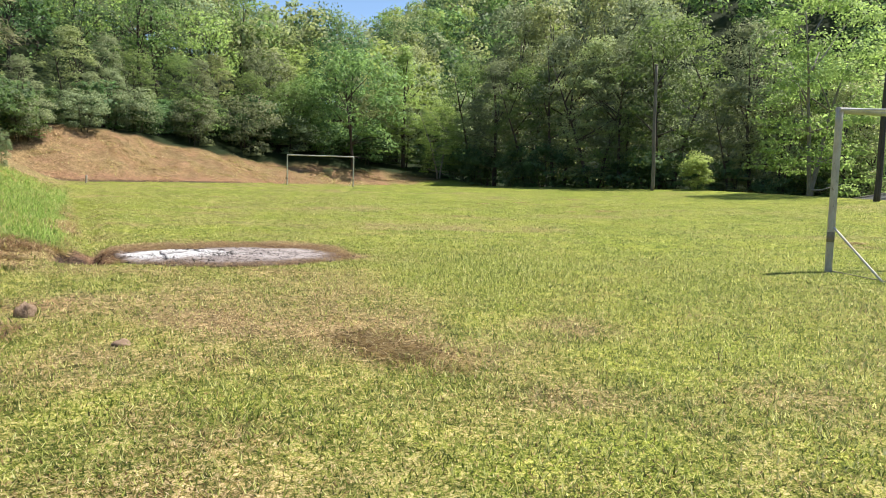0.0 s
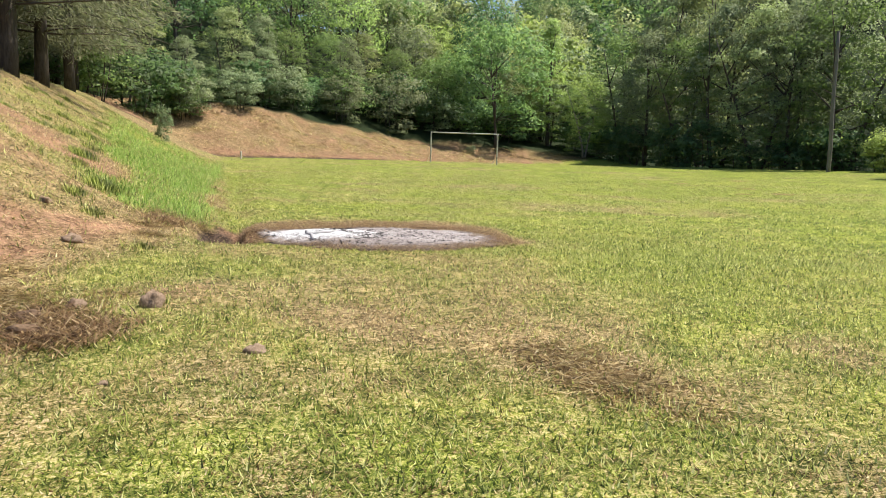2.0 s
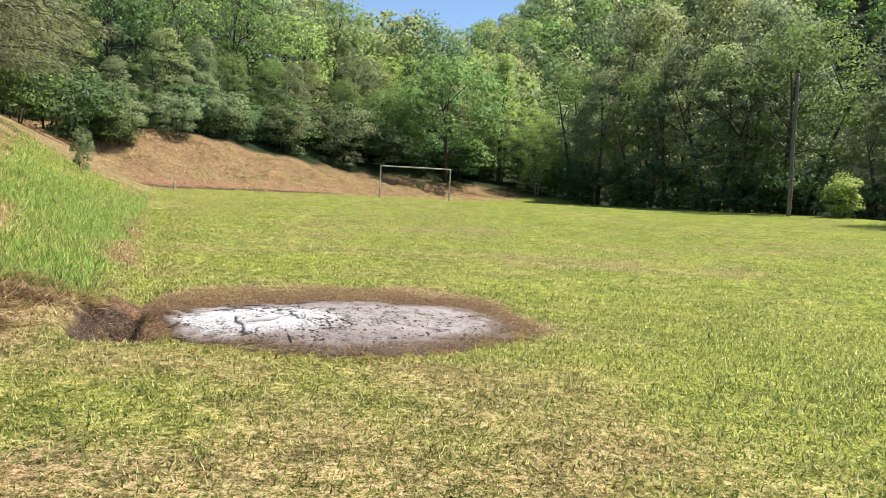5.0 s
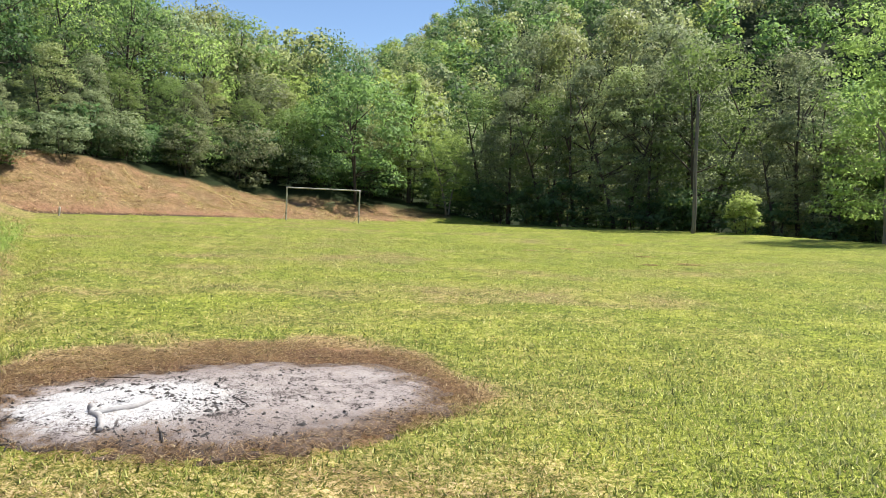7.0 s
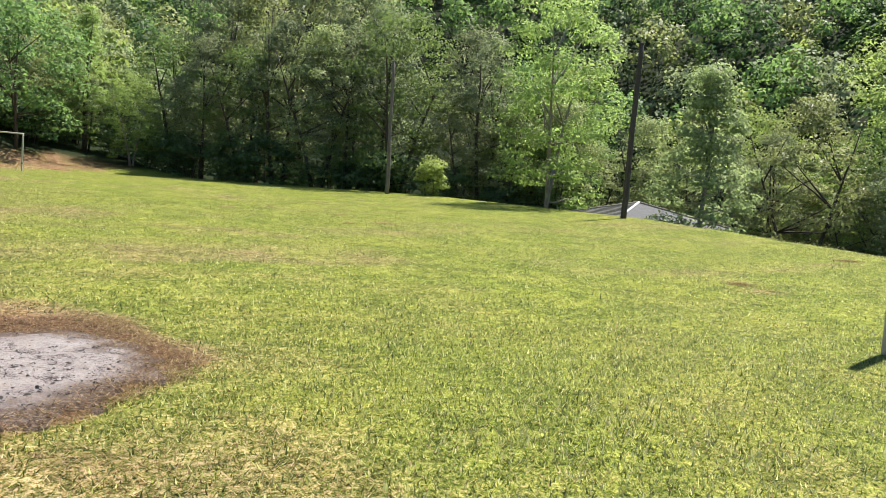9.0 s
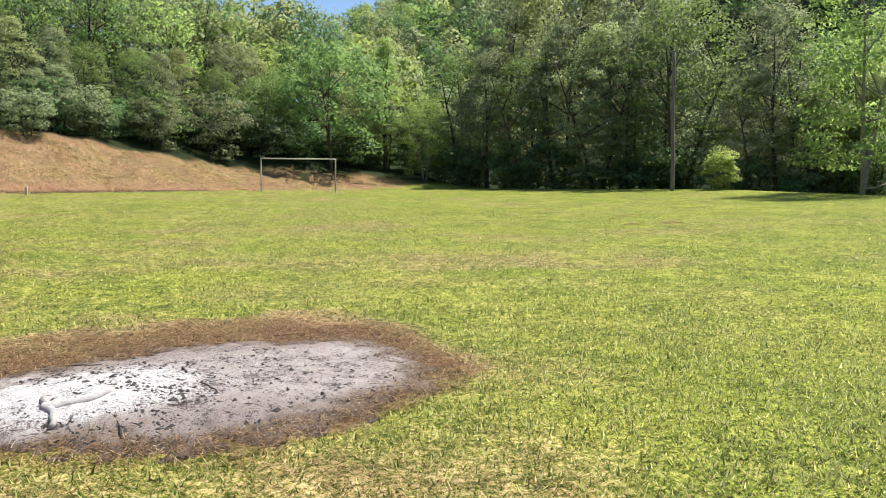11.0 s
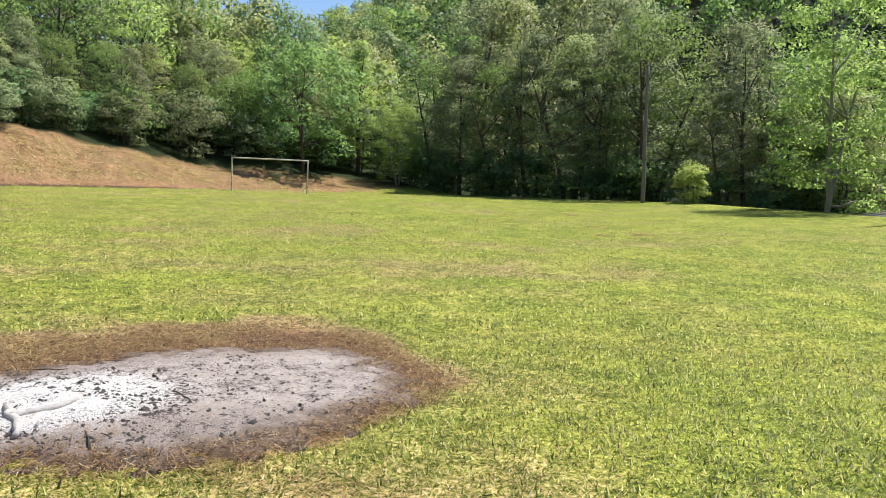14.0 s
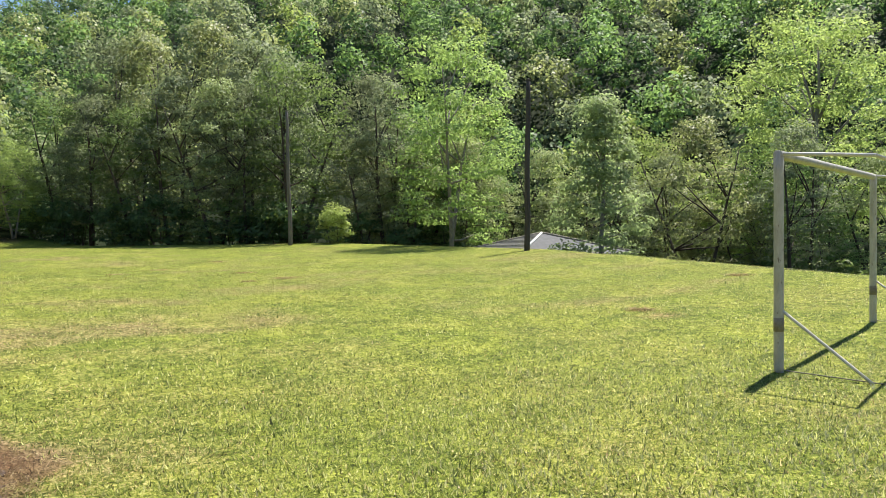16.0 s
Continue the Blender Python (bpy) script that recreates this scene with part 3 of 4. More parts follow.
# ---- burnt patch ----
def build_ash():
    xs, ys = np.arange(-1.3, 2.5, 0.025), np.arange(-0.8, 2.6, 0.025)
    X, Y = np.meshgrid(xs, ys, indexing="ij")
    x, y = X.ravel(), Y.ravel()
    b = burn_field(x, y) + 0.03 + 0.30 * (fbm(x, y, 0.5, 61) - 0.5) + 0.45 * (fbm(x, y, 0.12, 65) - 0.5)
    b = np.minimum(b, 4.0 * burn_field(x, y) + 0.36)
    b = np.minimum(b, -1.8 * cut_dist(x, y) - 0.32 + 0.5 * (fbm(x, y, 0.16, 68) - 0.5))
    left = np.exp(-(((x - 0.02) / 0.62) ** 2 + ((y - 0.42) / 0.50) ** 2))
    lump = fbm(x, y, 0.10, 66)
    z = ground_z(x, y) + 0.012 + 0.05 * sstep(-0.1, 0.7, b) + 0.05 * left + 0.016 * (lump - 0.5)
    z = z - 0.09 * sstep(0.02, -0.12, b)
    w = np.exp(-(((x - 0.02 - 0.15 * (y - 0.5)) / 0.70) ** 2 + ((y - 0.50) / 0.60) ** 2) ** 1.6)
    w = w + 0.5 * (fbm(x, y, 0.22, 67) - 0.5) + 0.4 * (fbm(x, y, 0.07, 69) - 0.5)
    rim = np.clip(0.60 - 2.2 * b, 0, 1) + 0.34 * sstep(0.25, -0.2, y - 0.25 * x) * sstep(-0.1, 0.3, x) + 0.25 * sstep(1.1, 1.5, y - 0.3 * x)
    nx, ny = len(xs), len(ys)
    i, j = np.meshgrid(np.arange(nx - 1), np.arange(ny - 1), indexing="ij")
    a = (i * ny + j).ravel()
    grid = np.stack([a, a + ny, a + ny + 1, a + 1], axis=-1)
    patch = tagged(new("bonfire_patch"), "burnt-out bonfire patch of white and grey ash in the grass", "fire pit")
    for name, value, cut, lift, white in (("burnt_soil", b, -0.08, 0.0, 0.0), ("white_ash", np.minimum(w - 0.5, b), 0.0, 0.006, 1.0)):
        faces = grid[value[grid].max(axis=1) > cut]
        used = np.unique(faces)
        remap = np.full(len(x), -1)
        remap[used] = np.arange(len(used))
        zz = z + lift - 0.03 * sstep(cut + 0.05, cut - 0.05, value) * white
        me = np_mesh(name, np.stack([x, y, zz], -1)[used], remap[faces], MAT_ASH, True, {"white": np.clip(w, 0, 1)[used], "rim": np.clip(rim, 0, 1)[used] * (1 - 0.75 * white)})
        part(name, me, patch, "powdery white ash" if white else "grey and pinkish baked soil with soot at the rim")


build_ash()


def ash_z(x, y):
    b = float(burn_field(np.array([x]), np.array([y]))[0])
    left = math.exp(-(((x - 0.02) / 0.62) ** 2 + ((y - 0.42) / 0.50) ** 2))
    return gz(x, y) + 0.012 + 0.05 * float(sstep(-0.1, 0.7, b)) + 0.05 * left


def bent_bar(name, p, q, r0, r1, mat, bend=0.05, seed=0, lift=0.0, sides=9, n=9):
    """A crooked stick lying on the ground from p to q."""
    r = np.random.default_rng(seed)
    t = np.linspace(0, 1, n)
    x, y = p[0] + (q[0] - p[0]) * t, p[1] + (q[1] - p[1]) * t
    nx, ny = -(q[1] - p[1]), q[0] - p[0]
    w = bend * np.sin(t * math.pi) + 0.02 * r.normal(size=n)
    x, y = x + nx * w, y + ny * w
    rad = r0 + (r1 - r0) * t
    z = np.array([ash_z(a, b) for a, b in zip(x, y)]) + rad * 0.75 + lift * t
    v, quads, tris = tube(np.stack([x, y, z], -1), rad, sides, 0.12, r=r)
    return np_mesh(name, v, [quads, tris], mat, True)


log = tagged(new("forked_log"), "ash-grey forked log with a charred end lying in ash", "log")
part("stem", bent_bar("stem", (0.24, 0.37), (-0.06, 0.16), 0.014, 0.023, MAT_ASHLOG, 0.10, 5), log)
part("fork", bent_bar("fork", (-0.11, 0.26), (0.03, -0.06), 0.024, 0.017, MAT_ASHLOG, 0.06, 6), log, "charred short fork")
STICKS = [
    ((0.25, 0.10), (0.40, -0.22), 0.009, 0.016, "char"), ((0.40, -0.05), (0.58, -0.19), 0.007, 0.005, "stick"),
    ((-0.47, 1.46), (-0.08, 1.38), 0.012, 0.007, "stick"), ((-0.64, 1.08), (-0.36, 1.02), 0.010, 0.007, "stick"),
    ((0.60, -0.50), (0.95, -0.46), 0.005, 0.004, "stick"), ((-0.42, -0.22), (-0.18, -0.08), 0.010, 0.007, "char"),
    ((-0.46, -0.05), (-0.36, -0.30), 0.011, 0.008, "char"), ((0.66, 0.62), (0.80, 0.38), 0.012, 0.009, "char"),
    ((1.05, 2.30), (1.5, 2.36), 0.009, 0.005, "stick"), ((-0.52, 0.45), (-0.60, 0.10), 0.010, 0.006, "char"),
    ((-0.2, 1.72), (0.35, 1.60), 0.007, 0.004, "stick"), ((0.3, 1.95), (0.8, 2.05), 0.006, 0.004, "stick"),
    ((-1.50, 1.34), (-1.26, 1.22), 0.030, 0.022, "char"), ((-0.66, 0.86), (-0.82, 0.40), 0.012, 0.007, "stick"),
]
for k, (p, q, r0, r1, what) in enumerate(STICKS):
    tagged(new("stick", bent_bar("stick", p, q, r0 * 0.45, r1 * 0.45, MAT_CHAR if what == "char" else MAT_STICK, 0.05, 20 + k, sides=6, n=7)),
           "charred black stick on the burnt patch" if what == "char" else "thin dead brown stick on burnt ground", "stick", "sticks on the burnt patch")


def lump_mesh(name, size, mat, seed, squash=0.6, rough=0.25, sub=2):
    """A rounded irregular lump standing on z = 0."""
    bm = bmesh.new()
    bmesh.ops.create_icosphere(bm, subdivisions=sub, radius=1.0)
    off = Vector((seed * 3.7, seed * 1.9, seed * 5.3))
    for v in bm.verts:
        k = 1 + rough * noise.noise(v.co * 1.6 + off) + rough * 0.5 * noise.noise(v.co * 4 + off)
        v.co = Vector((v.co.x * size[0], v.co.y * size[1], v.co.z * size[2])) * k * 0.5
        v.co.z = max(v.co.z, -0.15 * size[2]) + 0.12 * size[2]
    return bm_mesh(name, bm, mat, True)


def charcoal_bits():
    r = np.random.default_rng(12)
    pieces = []
    n = 0
    while n < 2600:
        x, y = r.normal(0.12, 0.52), r.normal(0.42, 0.36)
        if r.random() < 0.45:
            x, y = r.uniform(-0.9, 2.1), r.uniform(-0.3, 1.9)
        b = float(burn_field(np.array([x]), np.array([y]))[0])
        if b < 0.04 or (x - 0.15) ** 2 / 0.05 + (y - 0.25) ** 2 / 0.02 < 1:
            continue
        s = abs(r.normal(0, 0.005)) + 0.0025
        v = np.array([[1, 0, 0], [0.2, 0.9, 0], [-1.1, 0.1, 0], [-0.1, -0.8, 0], [0.1, 0, 0.8], [0.4, 0.3, 0.6]]) * s * (1 + 0.4 * r.normal(size=(6, 1)))
        a = r.uniform(0, 6.28)
        rot = np.array([[math.cos(a), -math.sin(a), 0], [math.sin(a), math.cos(a), 0], [0, 0, 1]])
        v = (v * [1.6, 1, 1]) @ rot.T + [x, y, ash_z(x, y) + 0.002]
        t = [[0, 1, 5], [1, 2, 4], [1, 4, 5], [2, 3, 4], [3, 0, 4], [0, 5, 4]]
        pieces.append((v, np.zeros((0, 4), int), np.array(t)))
        n += 1
    v, f = join_np(pieces)
    tagged(new("charcoal", np_mesh("charcoal", v, f, MAT_CHAR)), "black charcoal bits scattered over white ash", "charcoal", kind="stuff")


charcoal_bits()


# ---- goals ----
def bar(name, p, q, r, mat, parent, label="", sides=14, square=False, n=6):
    t = np.linspace(0, 1, n)[:, None]
    pts = np.asarray(p) * (1 - t) + np.asarray(q) * t
    v, quads, tris = tube(pts, np.full(n, r), 4 if square else sides, 0.012 if not square else 0.0)
    return part(name, np_mesh(name, v, [quads, tris], mat, not square), parent, label)


def goal(base, other, back, far=False):
    """A goal: two posts, a crossbar, a roof frame behind and a slanting brace for each post."""
    a, b, up = np.array([*base, gz(*base)]), np.array([*other, gz(*other)]), np.array([0, 0, 1.0])
    H, k = 2.26, np.array([*back, 0.0])
    label = "distant white wooden football goal without a net" if far else "weathered white football goal without a net, on grass"
    g = tagged(new("football_goal"), label, "goal", "football goals")
    g.location = a
    o = np.zeros(3)
    w = b - a
    post_r = 0.049
    for s in (o, w):
        post = bar("post", s - up * 0.15, s + up * H, post_r, MAT_PAINT, g, "flaking white post", 16, n=12)
        band = bar("band", s + up * 0.42, s + up * 0.56, post_r + 0.002, MAT_BAND, post, "dark bare band", 16, n=3)
        end = s + k * 0.86
        end[2] = gz(*(a + end)[:2]) - a[2]
        bar("brace", s + up * 0.66, end + up * 0.0, 0.016, MAT_PIPE, g, "thin slanting brace")
        if not far:
            bar("roof_arm", s + up * (H - 0.02), s + k * 0.87 + up * (H - 0.10), 0.019, MAT_PIPE, g)
            bar("ground_bar", s + up * 0.025, end + k * 0.2 + up * 0.012, 0.006, MAT_BAND, g)
    bar("crossbar", o + up * (H - 0.03) - w * 0.008, w + up * (H - 0.03) + w * 0.008, 0.046, MAT_PAINT, g, "rust-stained crossbar", 14, n=14)
    if not far:
        bar("back_bar", o + k * 0.87 + up * (H - 0.10), w + k * 0.87 + up * (H - 0.10), 0.019, MAT_PIPE, g)
    return g


goal((8.93, -0.40), (13.78, 0.53), (0.19, -0.98))
goal((-1.10, 48.0), (3.84, 47.4), (-0.35, 0.94), far=True)


# ---- poles ----
def wood_pole(x, y, h, r0, r1, mat, label, lean=(0, 0)):
    p = tagged(new("wooden_pole"), label, "pole")
    p.location = (x, y, gz(x, y) - 0.3)
    t = np.linspace(0, 1, 14)
    pts = np.stack([lean[0] * t + 0.02 * np.sin(9 * t), lean[1] * t, (h + 0.3) * t], -1)
    v, q, tr = tube(pts, r0 + (r1 - r0) * t, 12, 0.03)
    part("shaft", np_mesh("shaft", v, [q, tr], mat, True), p)
    v, q, tr = tube([[pts[-1][0], lean[1], h + 0.27], [pts[-1][0], lean[1], h + 0.33], [pts[-1][0], lean[1], h + 0.36]], [r1 * 1.12, r1 * 1.1, r1 * 0.6], 12)
    part("cap", np_mesh("cap", v, [q, tr], mat, True), p)


wood_pole(25.1, 18.9, 7.5, 0.135, 0.10, MAT_POLE_DARK, "tall dark weathered wooden pole at the field edge", (0.12, 0))
wood_pole(23.3, 37.3, 8.2, 0.13, 0.085, MAT_POLE, "tall grey weathered wooden pole before the woods", (-0.15, 0.1))
stake = tagged(new("marker_stake"), "short white painted stake at the foot of the bank", "stake")
stake.location = (-12.0, 36.6, gz(-12.0, 36.6) - 0.1)
bar("post", (0, 0, 0), (0.03, 0, 0.55), 0.05, MAT_PAINT, stake)


# ---- house down the slope ----
def house(cx, cy, turn, w, d, apex_z, drop):
    hs = tagged(new("house"), "small house down the slope with a pale tiled hip roof", "house")
    hs.matrix_world = pose(cx, cy, apex_z, 0, 0, turn)
    ground = gz(cx, cy) - apex_z - 0.5
    bm = bmesh.new()
    bmesh.ops.create_cube(bm, size=1.0)
    for v in bm.verts:
        v.co = Vector((v.co.x * (w - 1.0), v.co.y * (d - 1.0), ground if v.co.z < 0 else -drop + 0.02))
    part("wall", bm_mesh("wall", bm, MAT_PLASTER), hs)
    corners = [Vector((-w / 2, -d / 2, -drop)), Vector((w / 2, -d / 2, -drop)), Vector((w / 2, d / 2, -drop)), Vector((-w / 2, d / 2, -drop))]
    apex = Vector((0, 0, 0))
    for k in range(4):
        a, b = corners[k], corners[(k + 1) % 4]
        nrm = (b - a).cross(apex - a).normalized()
        bm = bmesh.new()
        lo = [bm.verts.new(p - nrm * 0.08) for p in (a, b, apex)]
        hi = [bm.verts.new(p) for p in (a, b, apex)]
        bm.faces.new(hi)
        bm.faces.new(lo[::-1])
        for i in range(3):
            j = (i + 1) % 3
            bm.faces.new((lo[i], lo[j], hi[j], hi[i]))
        tiled = k in (0, 3)
        slope = part("roof", bm_mesh("roof", bm, MAT_TILE if k == 3 else MAT_SLATE), hs, "pale tiled slope" if k == 3 else "grey slope")
        if k == 3:
            rows = 16
            pieces = []
            for c in range(rows):
                t0, t1 = c / rows, (c + 1) / rows
                p0, p1 = a.lerp(apex, t0), b.lerp(apex, t0)
                q0, q1 = a.lerp(apex, t1), b.lerp(apex, t1)
                if t1 > 0.97:
                    continue
                up = nrm * 0.055
                vs = np.array([p0 + nrm * 0.004, p1 + nrm * 0.004, p1 + up, p0 + up, q0 + nrm * 0.006, q1 + nrm * 0.006])
                pieces.append((vs, np.array([[0, 1, 2, 3], [3, 2, 5, 4]]), np.zeros((0, 3), int)))
            v, f = join_np(pieces)
            part("tile_course", np_mesh("tile_course", v, f, MAT_TILE), slope)
        v, q, t = tube([a + nrm * 0.02, apex + nrm * 0.02], [0.08, 0.08], 8)
        part("hip_cap", np_mesh("hip_cap", v, [q, t], MAT_VERGE if k == 0 else MAT_BAND), hs)


house(36.0, 28.2, -14, 8.4, 8.4, 1.85, 1.25)


# ---- trees ----
def limb_path(start, direction, length, r, n=6, droop=0.0, wander=0.12):
    p, d, pts = np.array(start, dtype=float), np.array(direction, dtype=float), []
    d /= np.linalg.norm(d)
    for _ in range(n):
        pts.append(p.copy())
        p = p + d * length / (n - 1)
        d = d + wander * r.normal(size=3) + np.array([0, 0, -droop])
        d /= np.linalg.norm(d)
    return np.array(pts)


def tree_meshes(seed, h, crown_r, base, clumps, leaves, leaf, mat, bark=None, shape="round", stems=1, narrow=0.5, trunk_r=None, clump_r=1.0):
    """The wood and the crown of one tree: limbs that end in clumps of leaves."""
    r = np.random.default_rng(seed)
    bark = bark or MAT_BARK
    tr = trunk_r or 0.017 * h
    wood, tops = [], []
    for s in range(stems):
        a = 6.28 * s / stems + r.uniform(0, 1)
        lean = 0.0 if stems == 1 else 0.20
        path = limb_path((0.25 * math.cos(a) * (stems > 1), 0.25 * math.sin(a) * (stems > 1), -0.4), (lean * math.cos(a), lean * math.sin(a), 1), h * 0.93, r, 8, 0, 0.05)
        wood.append(tube(path, tr * np.linspace(1.15, 0.16, 8) * (1.0 if stems == 1 else 0.7), 6, 0.06, r=r))
        tops.append(path)
    centres, radii = [], []
    for k in range(clumps):
        f = (k + 0.5) / clumps
        zc = base + (h - base) * f ** 0.85
        if shape == "round":
            rad = crown_r * math.sqrt(max(0.05, 1 - ((zc - base) / (h - base) * 1.75 - 0.80) ** 2 * 0.98)) if (zc - base) / (h - base) > 0.35 else crown_r * (0.75 + 0.25 * f)
        elif shape == "dome":
            q = (zc - base) / (h - base)
            rad = crown_r * (0.62 + 0.42 * math.sin(math.pi * min(1.0, q * 1.15) ** 1.3)) * math.sqrt(max(0.08, 1 - max(0.0, q - 0.45) ** 2 / 0.31))
        elif shape == "cone":
            rad = crown_r * (1.02 - (zc - base) / (h - base)) ** 0.8
        else:
            rad = crown_r * (0.85 + 0.25 * math.sin(5 * f))
        a = k * 2.399 + r.uniform(-0.5, 0.5)
        rr = rad * math.sqrt(r.uniform(0.25, 1.0))
        centres.append((rr * math.cos(a), rr * math.sin(a), zc + r.normal() * 0.3))
        radii.append(clump_r * r.uniform(0.65, 1.25))
    centres, radii = np.array(centres), np.array(radii)
    for c in centres[:: max(1, clumps // 11)]:
        path = tops[r.integers(len(tops))]
        i = int(np.clip(np.searchsorted(path[:, 2], c[2] * 0.62), 1, 6))
        d = c - path[i]
        wood.append(tube(limb_path(path[i], d + [0, 0, 0.15], np.linalg.norm(d) * 0.95, r, 4, 0, 0.08), tr * np.linspace(0.34, 0.07, 4), 4, 0.05, r=r))
    v, f = join_np(wood)
    trunk = np_mesh("trunk", v, f, bark, True)
    n = clumps * leaves
    which = np.repeat(np.arange(clumps), leaves)
    d = r.normal(size=(n, 3))
    d /= np.linalg.norm(d, axis=1)[:, None]
    d[:, 2] = np.where(d[:, 2] < -0.3, -0.3 * r.random(n), d[:, 2])
    shell = r.uniform(0.5, 1.1, n) ** 0.7
    pts = centres[which] + d * (radii[which] * shell)[:, None] * np.array([1.15, 1.15, 0.8])
    nrm = d * 0.8 + np.array([0, 0, 0.5]) + 0.45 * r.normal(size=(n, 3))
    lv, lf = leaf_cards(pts, nrm, leaf * r.uniform(0.6, 1.35, n), narrow, r)
    away = pts - np.array([0, 0, base + (h - base) * 0.4])
    away /= np.linalg.norm(away, axis=1)[:, None] + 1e-6
    spray = d + 0.5 * away + [0, 0, 0.55]
    return trunk, np_mesh("crown", lv, lf, mat, attrs={"spray": np.repeat(spray, 4, axis=0)})


def pine_meshes(seed, h, reach, base, per=300, size=1.25):
    """A dark conifer with level, drooping sprays."""
    r = np.random.default_rng(seed)
    path = limb_path((0, 0, -0.4), (0, 0, 1), h, r, 12, 0, 0.015)
    wood = [tube(path, 0.25 * np.linspace(1.12, 0.12, 12), 10, 0.07, r=r)]
    pts, ups = [], []
    for k in range(46):
        z = base + (h - base) * (k / 46) ** 1.7
        a = k * 2.4 + r.uniform(-0.3, 0.3)
        L = reach * (1.05 - 0.75 * (z - base) / (h - base)) * r.uniform(0.6, 1.1)
        br = limb_path((0, 0, z), (math.cos(a), math.sin(a), 0.10), L, r, 7, 0.05, 0.09)
        wood.append(tube(br, np.linspace(0.040, 0.008, 7), 4, 0.05, r=r))
        if k % 5 == 0 and k < 20:
            continue
        for _ in range(per):
            t = r.uniform(0.15, 1.0)
            i = min(5, int(t * 6))
            c = br[i] + (br[i + 1] - br[i]) * (t * 6 - i) + r.normal(size=3) * [0.34, 0.34, 0.20]
            pts.append(c)
            ups.append(br[i + 1] - br[i] + [0, 0, -0.35 * L / 3])
    v, f = join_np(wood)
    n = len(pts)
    lv, lf = leaf_cards(np.array(pts), np.array([0, 0, 0.8]) + 0.6 * r.normal(size=(n, 3)), size * r.uniform(0.22, 0.55, n), 0.15, r, up=np.array(ups))
    return np_mesh("trunk", v, f, MAT_BARK, True), np_mesh("crown", lv, lf, LEAF["pine"], attrs={"spray": np.repeat(np.array([0, 0, 0.9]) + 0.4 * r.normal(size=(n, 3)), 4, axis=0)})


def make_tree(meshes, x, y, label, category="tree", group="", scale=1.0, turn=0.0, name="tree", tall=1.0, sink=0.0):
    t = tagged(new(name), label, category, group)
    t.matrix_world = Matrix.Translation((x, y, gz(x, y) - sink)) @ pose(0, 0, 0, 0, 0, turn) @ Matrix.Diagonal((scale, scale, scale * tall, 1))
    part("trunk", meshes[0], t)
    part("crown", meshes[1], t)
    return t


TREES = {
    "wall_a": tree_meshes(1, 13, 3.7, 1.3, 62, 160, 0.215, LEAF["olive"], shape="dome", stems=2, clump_r=1.05),
    "wall_b": tree_meshes(2, 12, 3.5, 1.2, 60, 150, 0.225, LEAF["mid"], shape="round", stems=2, clump_r=1.1),
    "wall_c": tree_meshes(3, 14, 3.4, 1.8, 60, 150, 0.215, LEAF["grey"], shape="dome", stems=2, clump_r=1.0),
    "round": tree_meshes(4, 10.5, 4.6, 1.2, 60, 100, 0.32, LEAF["mid"], shape="round", stems=2, clump_r=1.25),
    "grey_shrub": tree_meshes(5, 3.8, 2.4, 0.4, 34, 110, 0.22, LEAF["grey"], shape="round", stems=3, clump_r=0.8),
    "bright": tree_meshes(6, 11.5, 3.3, 1.2, 64, 190, 0.19, LEAF["bright"], MAT_BARK_PALE, "round", 2, clump_r=0.95),
    "silver": tree_meshes(7, 9.4, 3.0, 0.8, 60, 180, 0.21, LEAF["silver"], MAT_BARK_PALE, "cone", 1, clump_r=0.85),
    "lime": tree_meshes(8, 17, 4.8, 4.0, 80, 230, 0.21, LEAF["lime"], MAT_BARK_PALE, "round", 1, clump_r=1.3),
    "lime_bush": tree_meshes(9, 2.0, 0.85, 0.25, 26, 110, 0.16, LEAF["lime"], shape="round", stems=3, clump_r=0.42),
    "feather": tree_meshes(10, 12, 2.0, 1.0, 50, 90, 0.38, LEAF["bright"], shape="cone", stems=1, narrow=0.2, clump_r=0.7),
    "under": tree_meshes(11, 3.4, 1.9, 0.2, 22, 62, 0.30, LEAF["deep"], shape="round", stems=3, clump_r=0.8),
    "under_b": tree_meshes(12, 4.4, 1.8, 0.3, 22, 62, 0.28, LEAF["mid"], shape="tall", stems=3, clump_r=0.8),
    "hill_a": tree_meshes(13, 11, 3.6, 3.0, 30, 84, 0.34, LEAF["deep"], shape="round", clump_r=1.4),
    "hill_b": tree_meshes(14, 12, 3.8, 3.0, 30, 84, 0.34, LEAF["mid"], shape="round", clump_r=1.45),
    "hill_c": tree_meshes(15, 10, 3.4, 2.5, 30, 84, 0.34, LEAF["olive"], shape="round", clump_r=1.35),
    "hill_d": tree_meshes(16, 10, 3.4, 2.5, 28, 84, 0.34, LEAF["bright"], shape="round", clump_r=1.35),
    "hill_e": tree_meshes(17, 10, 3.2, 2.5, 28, 84, 0.34, LEAF["grey"], shape="round", clump_r=1.3),
    "pine_a": pine_meshes(18, 14, 5.6, 1.9, 440, 0.78),
    "pine_b": pine_meshes(19, 15, 5.2, 2.1, 440, 0.78),
    "pine_c": pine_meshes(20, 14, 5.0, 2.6, 70, 1.9),
}
